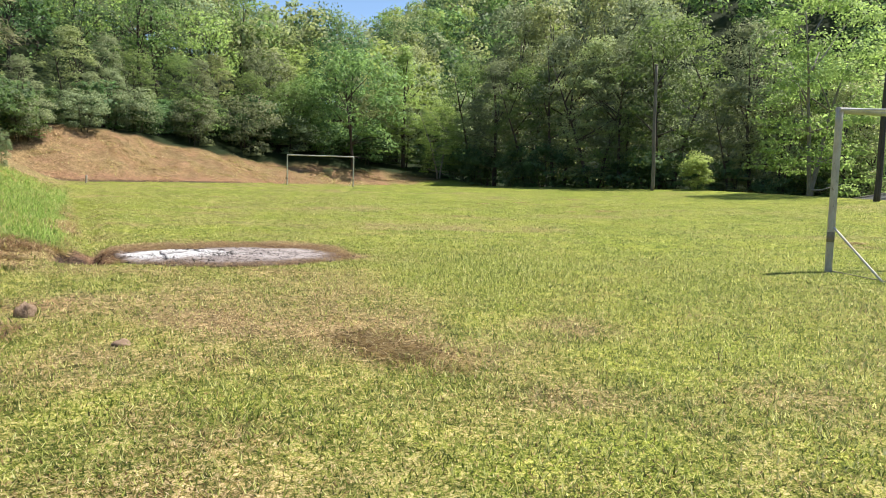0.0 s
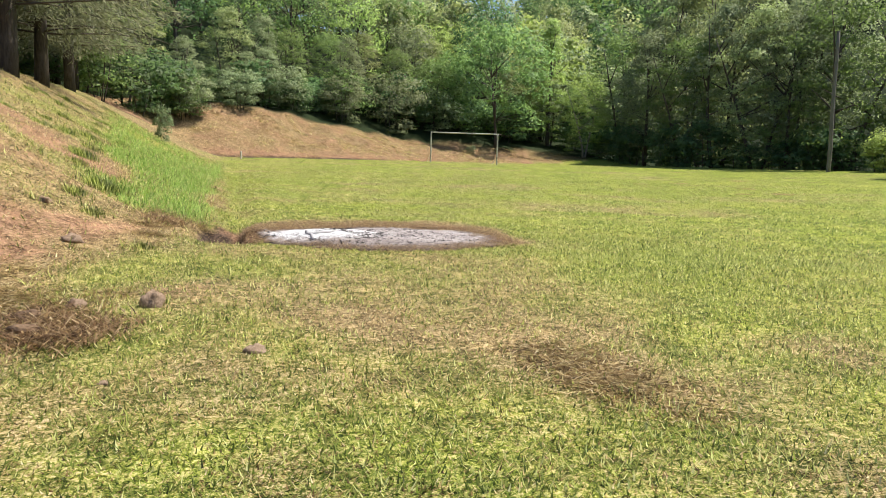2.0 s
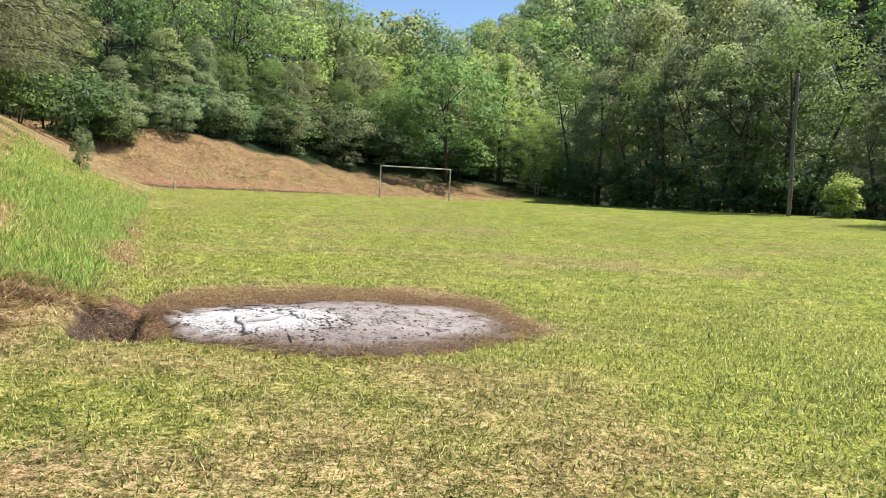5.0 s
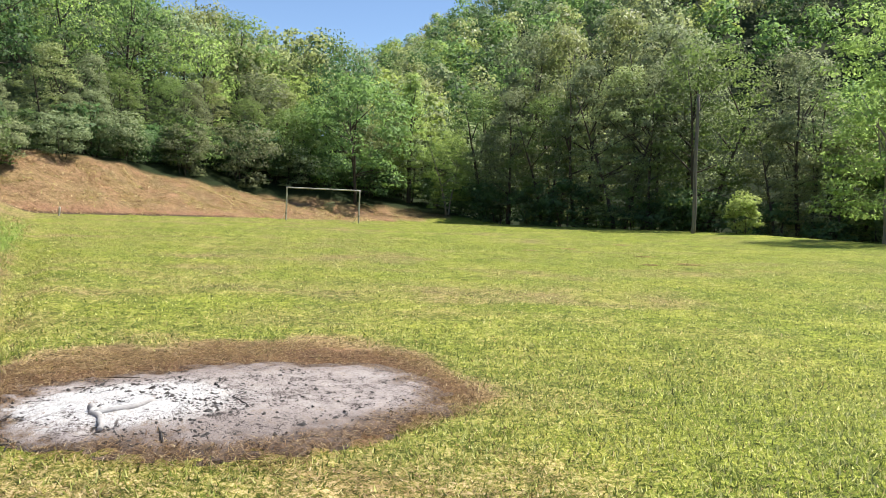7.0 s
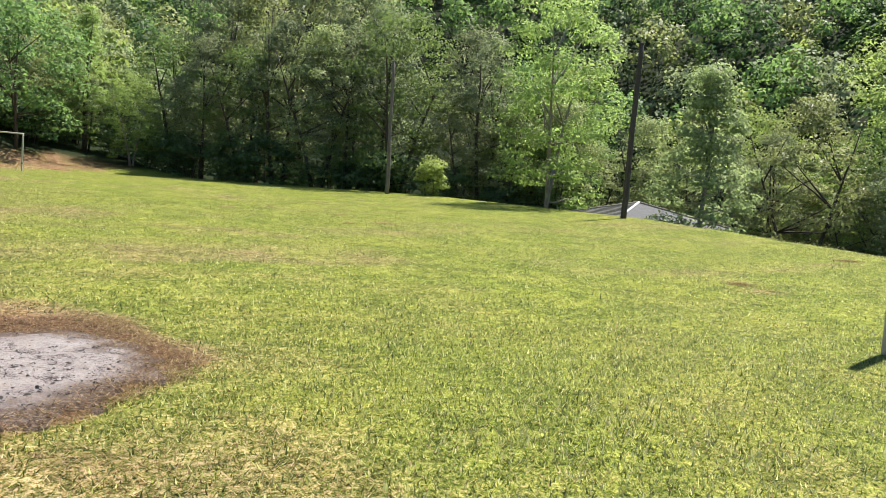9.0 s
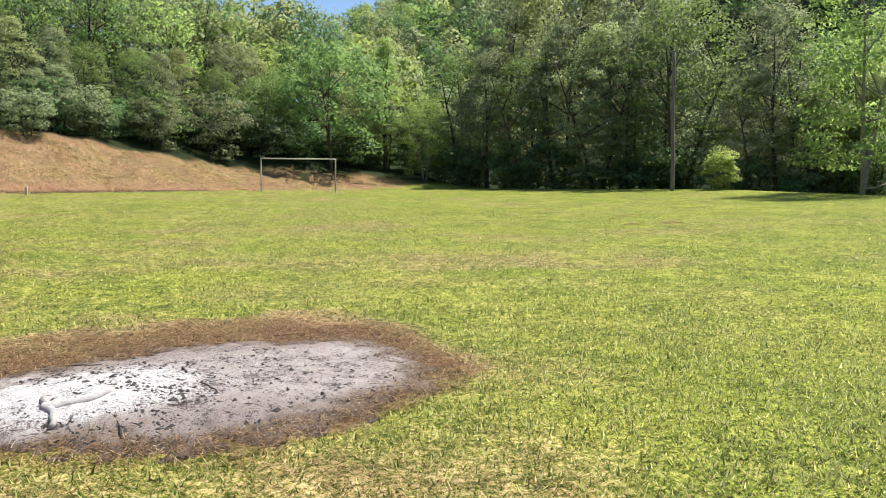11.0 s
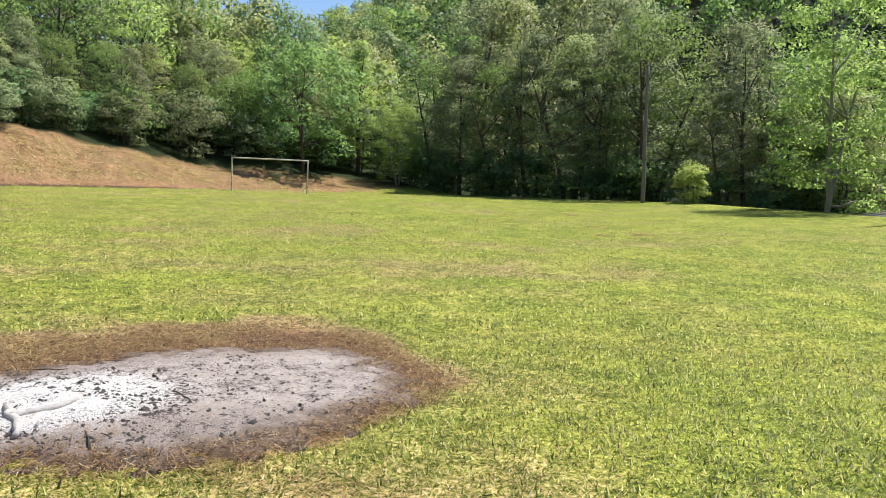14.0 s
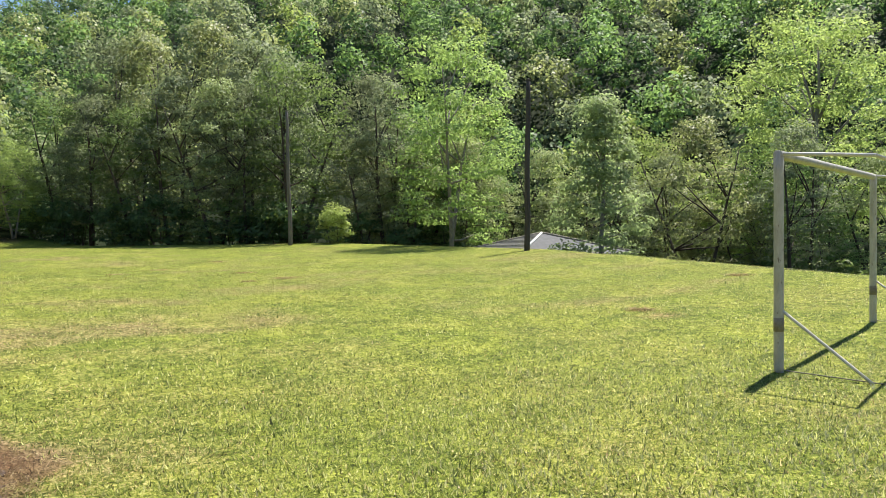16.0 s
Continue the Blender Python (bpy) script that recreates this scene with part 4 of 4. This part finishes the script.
LOOK = {"wall_a": "olive-green broadleaf tree with several thin stems at the wood's edge", "wall_b": "dark green dense broadleaf tree at the wood's edge",
        "wall_c": "tall slender green tree at the wood's edge", "hill_a": "dark green forest tree on the hillside", "hill_b": "green forest tree on the hillside",
        "hill_c": "olive-green forest tree on the hillside", "hill_d": "bright green forest tree on the hillside", "hill_e": "grey-green forest tree on the hillside",
        "under": "dark low shrub under the wood's edge", "under_b": "leafy green undergrowth shrub", "grey_shrub": "rounded grey-green shrub above the mown bank", "bright": "bright yellow-green tree in the wood's edge"}

# trees that stand out
make_tree(TREES["bright"], 27.6, 27.0, "tall bright green tree with feathery crown", sink=0.6, turn=20)
make_tree(TREES["silver"], 33.6, 21.6, "pale silvery-green layered tree beside the house", sink=0.0, turn=70)
make_tree(TREES["lime"], 57.2, 21.0, "tall sunlit lime-green tree in the valley", turn=10, scale=1.22)
make_tree(TREES["wall_a"], 44.5, 22.6, "rounded dark olive tree in the valley", turn=80, scale=0.95)
make_tree(TREES["wall_c"], 47.5, 17.5, "rounded grey-green tree in the valley", turn=150, scale=0.85)
make_tree(TREES["lime_bush"], 25.6, 35.8, "round lime-green bush at the field edge", "bush", name="bush")
make_tree(TREES["round"], 4.2, 61.0, "broad round green tree behind the far goal", turn=40)
make_tree(TREES["feather"], 9.4, 66.0, "feathery bright green tree like bamboo", turn=40)
make_tree(TREES["bright"], 12.4, 61.5, "small yellow-green tree at the wood's edge", scale=0.62, turn=200)
make_tree(TREES["grey_shrub"], -5.2, 58.0, LOOK["grey_shrub"], "shrub", "shrubs above the bank", 1.15, 0, "shrub")
for x, y, s, a in ((-9.0, 54.2, 0.85, 40), (-12.5, 50.5, 0.75, 100), (-15.3, 47.2, 0.7, 200), (-1.2, 61, 0.8, 300), (-17.5, 43.0, 0.7, 250)):
    make_tree(TREES["grey_shrub"], x, y, LOOK["grey_shrub"], "shrub", "shrubs above the bank", s, a, "shrub")

make_tree(tree_meshes(40, 15, 1.5, 11.0, 12, 26, 0.5, LEAF["olive"], MAT_BARK_PALE, "round", 1, clump_r=0.6, trunk_r=0.16), -4.2, 124.0, "tall thin sparse tree standing out on the skyline", scale=1.1)
make_tree(TREES["bright"], -27.5, 49.0, "yellow-green sunlit tree above the conifers", scale=0.9)

# conifers on the bank
PINES = [(-12.7, 15.0, 1.0, 0), (-14.5, 19.9, 1.0, 50), (-17.2, 26.9, 0.95, 110), (-18.0, 17.5, 1.0, 160), (-21, 23.5, 1.05, 210), (-23.5, 30, 1.0, 260),
         (-17.0, 11.5, 1.05, 310), (-22.5, 17, 1.0, 30), (-26, 25, 1.0, 80), (-28, 32, 1.0, 130), (-27, 18, 1.0, 20), (-21, 34.5, 0.9, 75), (-31, 26, 1, 5), (-33, 36, 1, 66), (-24, 38, 0.95, 95)]
for k, (x, y, s, a) in enumerate(PINES):
    make_tree(TREES["pine_c" if k > 6 else "pine_a" if k % 2 else "pine_b"], x, y, "dark conifer with a thick trunk and drooping branches", "tree", "conifers on the bank", s, a)

# the wood's edge, row after row
EDGE = [(-22, 33.5), (-19.5, 40), (-16.5, 46.5), (-10, 54), (-3, 60), (4, 64.5), (11, 66), (15.5, 60), (20, 51), (24.2, 43.5), (29.5, 39), (33, 34), (40, 36), (47, 27), (48, 13)]
tr = np.random.default_rng(3)


def along(points, step, offset):
    """Places along a line, set off to its outer side."""
    pts = np.array(points, dtype=float)
    seg = np.diff(pts, axis=0)
    L = np.hypot(seg[:, 0], seg[:, 1])
    s = tr.uniform(0, step)
    total = L.sum()
    while s < total:
        i = int(np.searchsorted(np.cumsum(L), s))
        t = (s - (np.cumsum(L)[i] - L[i])) / L[i]
        d = seg[i] / L[i]
        p = pts[i] + seg[i] * t + np.array([-d[1], d[0]]) * offset + tr.normal(size=2) * 0.7
        yield p[0], p[1]
        s += step * tr.uniform(0.75, 1.3)


CANOPY = ([-40, -20, -4, 2, 6, 10.5, 13.5, 17.5, 21, 25, 30, 33, 37, 45, 60], [10.5, 10.5, 9.0, 8.2, 8.2, 7.8, 11.4, 15.2, 17.0, 15.2, 15.4, 12.6, 10.8, 8.5, 6.4])


def canopy_height(x, y):
    """Height of the wood's edge at a place: tall before the field's corner, low behind the far goal."""
    dx, dy = x - 1.2, y + 4.0
    el = np.interp(math.degrees(math.atan2(dx, dy)), *CANOPY)
    return 1.35 + math.hypot(dx, dy) * math.tan(radians(el)) - gz(x, y)


def edge_rows():
    full = {"wall_a": 13.6, "wall_b": 12.6, "wall_c": 14.6, "round": 11.2, "bright": 12.0}
    for row, (off, step) in enumerate(((1.0, 3.6), (4.6, 4.2))):
        for x, y in along(EDGE, step, off):
            kind = ("wall_a", "wall_b", "wall_c", "wall_a")[tr.integers(4)]
            if row == 1 and x > 10 and tr.random() < 0.16:
                kind = "bright"
            if row == 0 and x < 2:
                kind = ("wall_b", "round", "wall_c")[tr.integers(3)]
            if (x - 4.2) ** 2 + (y - 61) ** 2 < 16 or (x - 27.6) ** 2 + (y - 27) ** 2 < 12:
                continue
            high = canopy_height(x, y) * (tr.uniform(0.58, 0.98) if row == 0 else tr.uniform(0.90, 1.06))
            s = min(1.25, max(0.42, high / full[kind]))
            make_tree(TREES[kind], x, y, LOOK.get(kind, "round green tree at the wood's edge"), "tree", "trees of the wood's edge", s, tr.uniform(0, 360), tall=min(1.25, high / full[kind] / s))
    for off, step in ((0.2, 3.0), (2.6, 3.4)):
        for x, y in along(EDGE, step, off):
            if 22 < x < 26.5 and 34 < y < 38:
                continue
            kind = ("under", "under_b", "under")[tr.integers(3)]
            make_tree(TREES[kind], x, y, LOOK[kind], "shrub", "undergrowth of the wood's edge", tr.uniform(0.65, 1.1), tr.uniform(0, 360), "shrub", tr.uniform(0.8, 1.1))


edge_rows()


def hill_trees():
    """The nearer hillside, tree by tree."""
    n, spots = 0, []
    for _ in range(9000):
        r, az = math.sqrt(tr.uniform(66 ** 2, 132 ** 2)), tr.uniform(-42, 8)
        x, y = 1.2 + r * math.sin(radians(az)), -4 + r * math.cos(radians(az))
        if far_dist(np.array([x]), np.array([y]))[0] < 11 or any((x - a) ** 2 + (y - b) ** 2 < 5.2 ** 2 for a, b in spots):
            continue
        spots.append((x, y))
        kind = ("hill_a", "hill_b", "hill_c", "hill_a", "hill_e", "hill_d", "hill_e", "hill_a", "hill_c")[tr.integers(9)]
        make_tree(TREES[kind], x, y, LOOK[kind], "tree", "forest of the near hillside", tr.uniform(0.75, 1.15), tr.uniform(0, 360), tall=tr.uniform(0.85, 1.1))
        n += 1
        if n >= 150:
            break


hill_trees()


def far_woods():
    """The farther hillside: crowns of many leaves, beyond counting."""
    r = np.random.default_rng(33)
    spots = []
    for _ in range(9000):
        d, az = math.sqrt(r.uniform(76 ** 2, 225 ** 2)), r.uniform(-6, 73)
        x, y = 1.2 + d * math.sin(radians(az)), -4 + d * math.cos(radians(az))
        if (x < 52 and d < 90 and az > 30 and y < 30) or (d < 108 and 12 < az < 40):
            continue
        gap = 4.4 + d * 0.009
        if any((x - a) ** 2 + (y - b) ** 2 < gap ** 2 for a, b in spots):
            continue
        spots.append((x, y))
    groups = {k: [] for k in ("olive", "deep", "mid", "bright", "grey")}
    for x, y in spots:
        key = ("olive", "deep", "mid", "deep", "mid", "bright", "grey")[r.integers(7)]
        h, cr = r.uniform(7, 13), r.uniform(2.8, 4.4)
        z0 = gz(x, y)
        cl = 11
        which = np.repeat(np.arange(cl), 60)
        a, f = np.arange(cl) * 2.4 + r.uniform(0, 6), (np.arange(cl) + 0.5) / cl
        cen = np.stack([cr * np.sqrt(1 - f * 0.9) * np.cos(a) * 0.8, cr * np.sqrt(1 - f * 0.9) * np.sin(a) * 0.8, h * (0.35 + 0.6 * f)], -1)
        n = len(which)
        dv = r.normal(size=(n, 3))
        dv /= np.linalg.norm(dv, axis=1)[:, None]
        dv[:, 2] = np.where(dv[:, 2] < -0.35, 0.2, dv[:, 2])
        pts = cen[which] + dv * 1.55 * r.uniform(0.6, 1.1, n)[:, None] + [x, y, z0]
        out = (cen[which] - [0, 0, h * 0.55]) / cr
        groups[key].append((*leaf_cards(pts, dv + [0, 0, 0.5] + 0.45 * r.normal(size=(n, 3)), r.uniform(0.36, 0.70, n), 0.75, r), np.repeat(dv + 0.5 * out + [0, 0, 0.25], 4, axis=0)))
    for key, cards in groups.items():
        v = np.vstack([c[0] for c in cards])
        tagged(new("far_woods", np_mesh("far_woods", v, np.arange(len(v)).reshape(-1, 4), LEAF[key], attrs={"spray": np.vstack([c[2] for c in cards])})), "distant forest covering the hillside, tree crown upon crown", "woods", "far woods", "stuff")


far_woods()


# ---- small things on the grass ----
def tuft(name, x, y, h, spread, n, seed, label, mat=None, dry=0.0, category="grass tuft", flat=0.0):
    """A clump of long blades."""
    r = np.random.default_rng(seed)
    px, py = r.normal(0, spread * 0.45, n), r.normal(0, spread * 0.45, n)
    a = np.arctan2(py, px) + r.normal(0, 0.6 + 4 * (flat > 0.5), n)
    out = np.stack([np.cos(a), np.sin(a), np.zeros(n)], -1)
    L = h * r.uniform(0.55, 1.15, n)
    lean = r.uniform(0.15, 0.75, n) + flat
    base = np.stack([px, py, ground_z(x + px, y + py) - gz(x, y) - 0.01], -1)
    side = np.stack([-np.sin(a), np.cos(a), np.zeros(n)], -1) * 0.0045
    mid = base + out * (L * lean * 0.4)[:, None] + np.array([0, 0, 1]) * (L * 0.55 * np.clip(1 - 0.3 * lean, 0.15, 1))[:, None]
    tip = base + out * (L * lean)[:, None] + np.array([0, 0, 1]) * (L * np.clip(1 - 0.35 * lean, 0.1, 1))[:, None]
    v = np.stack([base, mid + side, tip, mid - side], 1).reshape(-1, 3)
    ob = new(name, np_mesh(name, v, np.arange(4 * n).reshape(-1, 4), mat or MAT_GRASS, attrs={"dry": np.repeat(dry + r.uniform(-0.12, 0.25, n) * (flat > 0.5), 4)}))
    ob.location = (x, y, gz(x, y))
    return tagged(ob, label, category, "tufts on the bank")


TUFTS = [(-3.2, 1.62, 0.42, 0.34, 700, 0.05), (-4.9, 4.4, 0.40, 0.36, 600, 0.05), (-2.95, 0.5, 0.25, 0.25, 300, 0.15), (-6.4, 7.5, 0.35, 0.4, 400, 0.1), (-4.2, 2.9, 0.22, 0.25, 220, 0.2),
         (-2.5, 0.0, 0.2, 0.2, 200, 0.2), (-7.8, 10.5, 0.4, 0.45, 400, 0.1), (-1.5, -1.0, 0.18, 0.2, 180, 0.3), (-5.6, 6.0, 0.3, 0.3, 260, 0.15)]
tf = np.random.default_rng(55)
for _ in range(16):
    y = tf.uniform(0.5, 17)
    d = tf.uniform(1.6, 6.5)
    TUFTS.append((float(foot_x(np.array(y))) - d, y, tf.uniform(0.18, 0.42), tf.uniform(0.2, 0.45), 260, tf.uniform(0.02, 0.25)))
for k, (x, y, h, s, n, dry) in enumerate(TUFTS):
    tuft("grass_tuft", x, y, h * 0.48, s * 0.7, n, 70 + k, "dark green tuft of long grass on the bank", dry=dry)["kind"] = "stuff"
PILES = [(2.35, -3.95, 0.09, 0.42, 1300), (2.62, -4.4, 0.09, 0.42, 1300), (2.9, -4.75, 0.06, 0.3, 600), (-1.15, -3.6, 0.12, 0.5, 1400), (-1.5, -3.2, 0.11, 0.45, 1000),
         (-1.7, -4.0, 0.12, 0.5, 1200), (-1.1, -4.4, 0.08, 0.4, 800), (-0.9, -2.9, 0.07, 0.35, 600), (-2.2, -2.6, 0.1, 0.5, 900), (-2.35, 1.75, 0.11, 0.4, 900), (-3.0, 2.3, 0.1, 0.4, 700)]
for k, (x, y, h, s, n) in enumerate(PILES):
    tuft("straw_pile", x, y, h * 0.85, s * 0.8, n, 91 + k, "low pile of dead reddish-brown cut grass", dry=0.93, category="cut grass", flat=1.5)["kind"] = "stuff"
for k, (x, y, dry) in enumerate(((-2.1, 1.0, 1.1), (-1.8, 1.5, 1.1), (-2.1, 0.45, 1.05), (-0.86, 1.2, 1.3), (-0.8, 0.8, 1.35), (-1.8, -0.12, 1.05))):
    tuft("straw_pile", x, y, 0.09, 0.22, 420, 110 + k, "singed dead grass on the rim of the hollow", dry=dry, category="cut grass", flat=1.7)["kind"] = "stuff"
tuft("straw_pile", -2.35, 1.55, 0.14, 0.4, 900, 93, "overhanging dead brown grass beside the hollow", dry=1.12, category="cut grass", flat=1.2)["kind"] = "stuff"
for k, (x, y, h, s, n) in enumerate(((-0.70, -4.05, 0.12, 0.36, 900), (-0.95, -3.75, 0.13, 0.42, 900), (-0.55, -3.80, 0.10, 0.3, 500), (-2.05, 0.95, 0.13, 0.34, 800))):
    tuft("straw_pile", x, y, h, s, n, 160 + k, "uprooted dark brown clump of dead grass and soil", dry=1.22, category="cut grass", flat=0.8)["kind"] = "stuff"
for k, (x, y, a, b, c) in enumerate(((-0.82, -3.92, 0.40, 0.30, 0.13), (-0.60, -3.98, 0.20, 0.16, 0.09), (-1.10, -3.65, 0.34, 0.28, 0.12))):
    clod = tagged(new("earth_clod", lump_mesh("earth_clod", (a, b, c), MAT_CLOD, 30 + k, rough=0.9, sub=3)), "dark brown clod of dug-up soil and roots", "clod", "clods by the bank")
    clod.matrix_world = pose(x, y, gz(x, y) - 0.045, 0, 0, 70 * k)
make_tree(TREES["grey_shrub"], -11.1, 22.8, "young grey-green sapling on the bank", "sapling", scale=0.16, name="sapling", tall=2.3, sink=0.05)
make_tree(TREES["grey_shrub"], 1.9, 57.4, "pale whitish flowering sprig behind the goal", "shrub", scale=0.2, name="shrub")

STONES = [(-0.46, -3.2, 0.16, 0.14, 0.22), (0.55, -4.12, 0.15, 0.11, 0.09), (-2.1, -1.2, 0.20, 0.17, 0.15), (-2.9, -0.3, 0.17, 0.15, 0.13), (-0.05, -4.75, 0.07, 0.06, 0.05), (-0.95, -3.3, 0.14, 0.12, 0.12)]
for k, (x, y, a, b, c) in enumerate(STONES):
    s = tagged(new("stone", lump_mesh("stone", (a, b, c), MAT_STONE, k + 1, rough=0.5, sub=3)), "rough brown field stone half sunk in dry grass", "stone", "stones by the bank")
    s.matrix_world = pose(x, y, gz(x, y) - 0.02, 0, 12, 40 * k)
MOUNDS = [(11.8, 15.8, 0.55), (10.5, 15.6, 0.35), (11.9, 19.0, 0.45), (10.4, 22.5, 0.5), (12.7, 4.0, 0.35), (20.2, 6.3, 0.45), (14.0, 26, 0.5), (8.5, 21, 0.4)]
for k, (x, y, s) in enumerate(MOUNDS):
    tuft("straw_pile", x, y, 0.16 * s + 0.04, s * 0.9, 420, 140 + k, "small low heap of dry cut grass on the field", dry=1.02, category="cut grass", flat=1.4)["kind"] = "stuff"


# ---- grass ----
def sow(n, cx, cy, spread, seed, lo=0.0, hi=60.0):
    """Places on the ground, thinning out with the distance from the walk."""
    r = np.random.default_rng(seed)
    d = lo + (hi - lo) * r.random(n) ** spread
    a = r.uniform(radians(-58), radians(75), n)
    keep = r.random(n) > sstep(lo + 0.55 * (hi - lo), hi, d) + (sstep(lo + 0.12 * (hi - lo), lo, d) if lo > 3 else 0)
    return cx + (d * np.sin(a))[keep], cy + (d * np.cos(a))[keep], r


def blades(name, x, y, r, width, height_scale, label, plain=False, swathes=False):
    dry, earth, soot_dark, wood, lush, singe = zones(x, y)
    burn = burn_field(x, y) + 0.3 * (fbm(x, y, 0.5, 61) - 0.5)
    bare = np.maximum.reduce([sstep(-0.14, 0.02, burn), earth * 0.75, soot_dark, wood * 1.2, sstep(0.0, 0.2, hole_field(x, y)) * 0.97])
    d1 = bank_dist(x, y)
    keep = r.random(len(x)) > np.maximum(bare, singe * 0.40)
    x, y, dry, lush, d1, singe = x[keep], y[keep], dry[keep], lush[keep], d1[keep], singe[keep]
    n = len(x)
    clump = fbm(x, y, 0.35, 81)
    h = (0.026 + 0.05 * clump ** 2 + 0.02 * r.random(n)) * height_scale
    tall = lush * (0.5 + 0.9 * fbm(x, y, 0.6, 83)) + gully(x, y) * 0.55 * sstep(7, 2, y)
    h = h + 0.085 * tall * r.uniform(0.4, 1.0, n)
    stalk = (r.random(n) < 0.004) & (x > 3.5)
    h = np.where(stalk, h * 1.8, h)
    isdry = r.random(n) < np.clip(dry * 1.05 + 0.06 + singe * 0.7, 0, 0.96)
    a = r.uniform(0, 2 * math.pi, n)
    lean = np.where(isdry, r.uniform(1.2, 4.5, n), r.uniform(0.4, 2.0, n))
    lean = np.where(lush > 0.3, lean * 0.9, lean)
    lean = np.where(stalk, 0.15, lean)
    h = np.where(isdry & (tall < 0.2), h * 0.75, h)
    out = np.stack([np.cos(a), np.sin(a), np.zeros(n)], -1)
    k = 1 / np.sqrt(1 + lean ** 2)
    z = ground_z(x, y)
    base = np.stack([x, y, z - 0.004], -1)
    w = width * r.uniform(0.6, 1.3, n) * np.where(h > 0.12, 1.4, 1.0)
    side = np.stack([-np.sin(a), np.cos(a), np.zeros(n)], -1) * w[:, None]
    up = np.array([0, 0, 1.0])
    mid = base + out * (h * lean * k * 0.35)[:, None] + up * (h * k * 0.62)[:, None] * 1.0
    tip = base + out * (h * lean * k * 1.05)[:, None] + up * (h * k * 0.95 + 0.004)[:, None]
    if plain:
        v = np.stack([base - side, base + side, tip], 1).reshape(-1, 3)
    else:
        v = np.stack([base, mid + side, tip, mid - side], 1).reshape(-1, 3)
    k = 3 if plain else 4
    shade = np.where(isdry, r.uniform(0.75, 1.0, n), np.where(r.random(n) < lush * 0.95, -1.0, r.uniform(0.0, 0.3, n))) + np.where(r.random(n) < singe * 1.1, 0.6, 0.0) + np.where(isdry, 0.28 * sstep(-1.5, -3.5, y) * r.random(n), 0.0)
    if swathes:
        heap = fbm(x * 0.45 + 0.3 * y, y, 0.8, 93)
        # browner blades between heaps and towards the bank's left foot
        shade = shade + 0.5 * sstep(0.50, 0.40, heap) * (r.random(n) < 0.8) + 0.4 * sstep(0.9, 0.2, far_dist(x, y)) * sstep(-1, -5, x)
    me = np_mesh(name, v, np.arange(k * n).reshape(-1, k), MAT_GRASS, attrs={"dry": np.repeat(shade, k)})
    tagged(new(name, me), label, "grass", kind="stuff")


def litter(x, y, r):
    """Singed stalks lying flat."""
    n = len(x)
    a, L = r.uniform(0, 2 * math.pi, n), r.uniform(0.02, 0.09, n)
    z = ground_z(x, y) + 0.02 + 0.05 * sstep(-0.1, 0.7, burn_field(x, y)) + r.uniform(0, 0.012, n)
    d = np.stack([np.cos(a), np.sin(a), 0.25 * r.normal(size=n)], -1)
    side = np.stack([-np.sin(a), np.cos(a), np.zeros(n)], -1) * r.uniform(0.001, 0.0032, n)[:, None]
    p = np.stack([x, y, z], -1)
    v = np.stack([p - side, p + side, p + d * L[:, None]], 1).reshape(-1, 3)
    me = np_mesh("singed_grass", v, np.arange(3 * n).reshape(-1, 3), MAT_GRASS, attrs={"dry": np.repeat(r.uniform(1.0, 1.6, n), 3)})
    tagged(new("singed_grass", me), "singed brown stalks scattered round the burnt patch", "grass", kind="stuff")


x, y, r = sow(640000, 1.4, -9.8, 0.62, 101, 1.0, 15.0)
blades("grass", x, y, r, 0.0050, 0.85, "short mown grass, green mixed with dry straw", True)
x, y, r = sow(340000, 1.3, -6.0, 0.80, 102, 5.0, 40.0)
blades("grass", x, y, r, 0.0090, 0.85, "mown grass farther across the field", True)
r = np.random.default_rng(103)
x, y = r.uniform(-8, -1, 70000), r.uniform(1.2, 16, 70000)
keep = (bank_dist(x, y) > -0.2) & (bank_dist(x, y) < 5)
blades("grass", x[keep], y[keep], r, 0.004, 1.2, "long lush green grass on the bank")
x, y = r.uniform(-17, 12, 240000), r.uniform(37, 66, 240000)
keep = (far_dist(x, y) > 0.1) & (far_dist(x, y) < 7.5)
keep &= r.random(240000) < 0.25 + 0.9 * sstep(0.42, 0.62, fbm(x * 0.5, y, 0.9, 87))
blades("cut_grass", x[keep], y[keep], r, 0.017, 3.8, "dry cut grass lying on the mown bank", True, True)
x, y = r.uniform(-16, -1, 130000), r.uniform(-4, 28, 130000)
keep = (bank_dist(x, y) > 0.4) & (bank_dist(x, y) < 8) & (r.random(130000) < np.where(y < 10, 1.0, 0.5))
blades("cut_grass", x[keep], y[keep], r, 0.006, 2.2, "dry straw and cut grass lying on the bank", True)
x, y = r.uniform(-1.6, 3.2, 150000), r.uniform(-1.2, 3.2, 150000)
b, edge = burn_field(x, y) + 0.3 * (fbm(x, y, 0.5, 61) - 0.5), burn_field(x, y, 1.0) + 0.4 * (fbm(x, y, 0.4, 62) - 0.5)
keep = r.random(150000) < sstep(-0.12, 0.05, edge) * sstep(0.20, 0.0, b) * 0.75
litter(x[keep], y[keep], r)
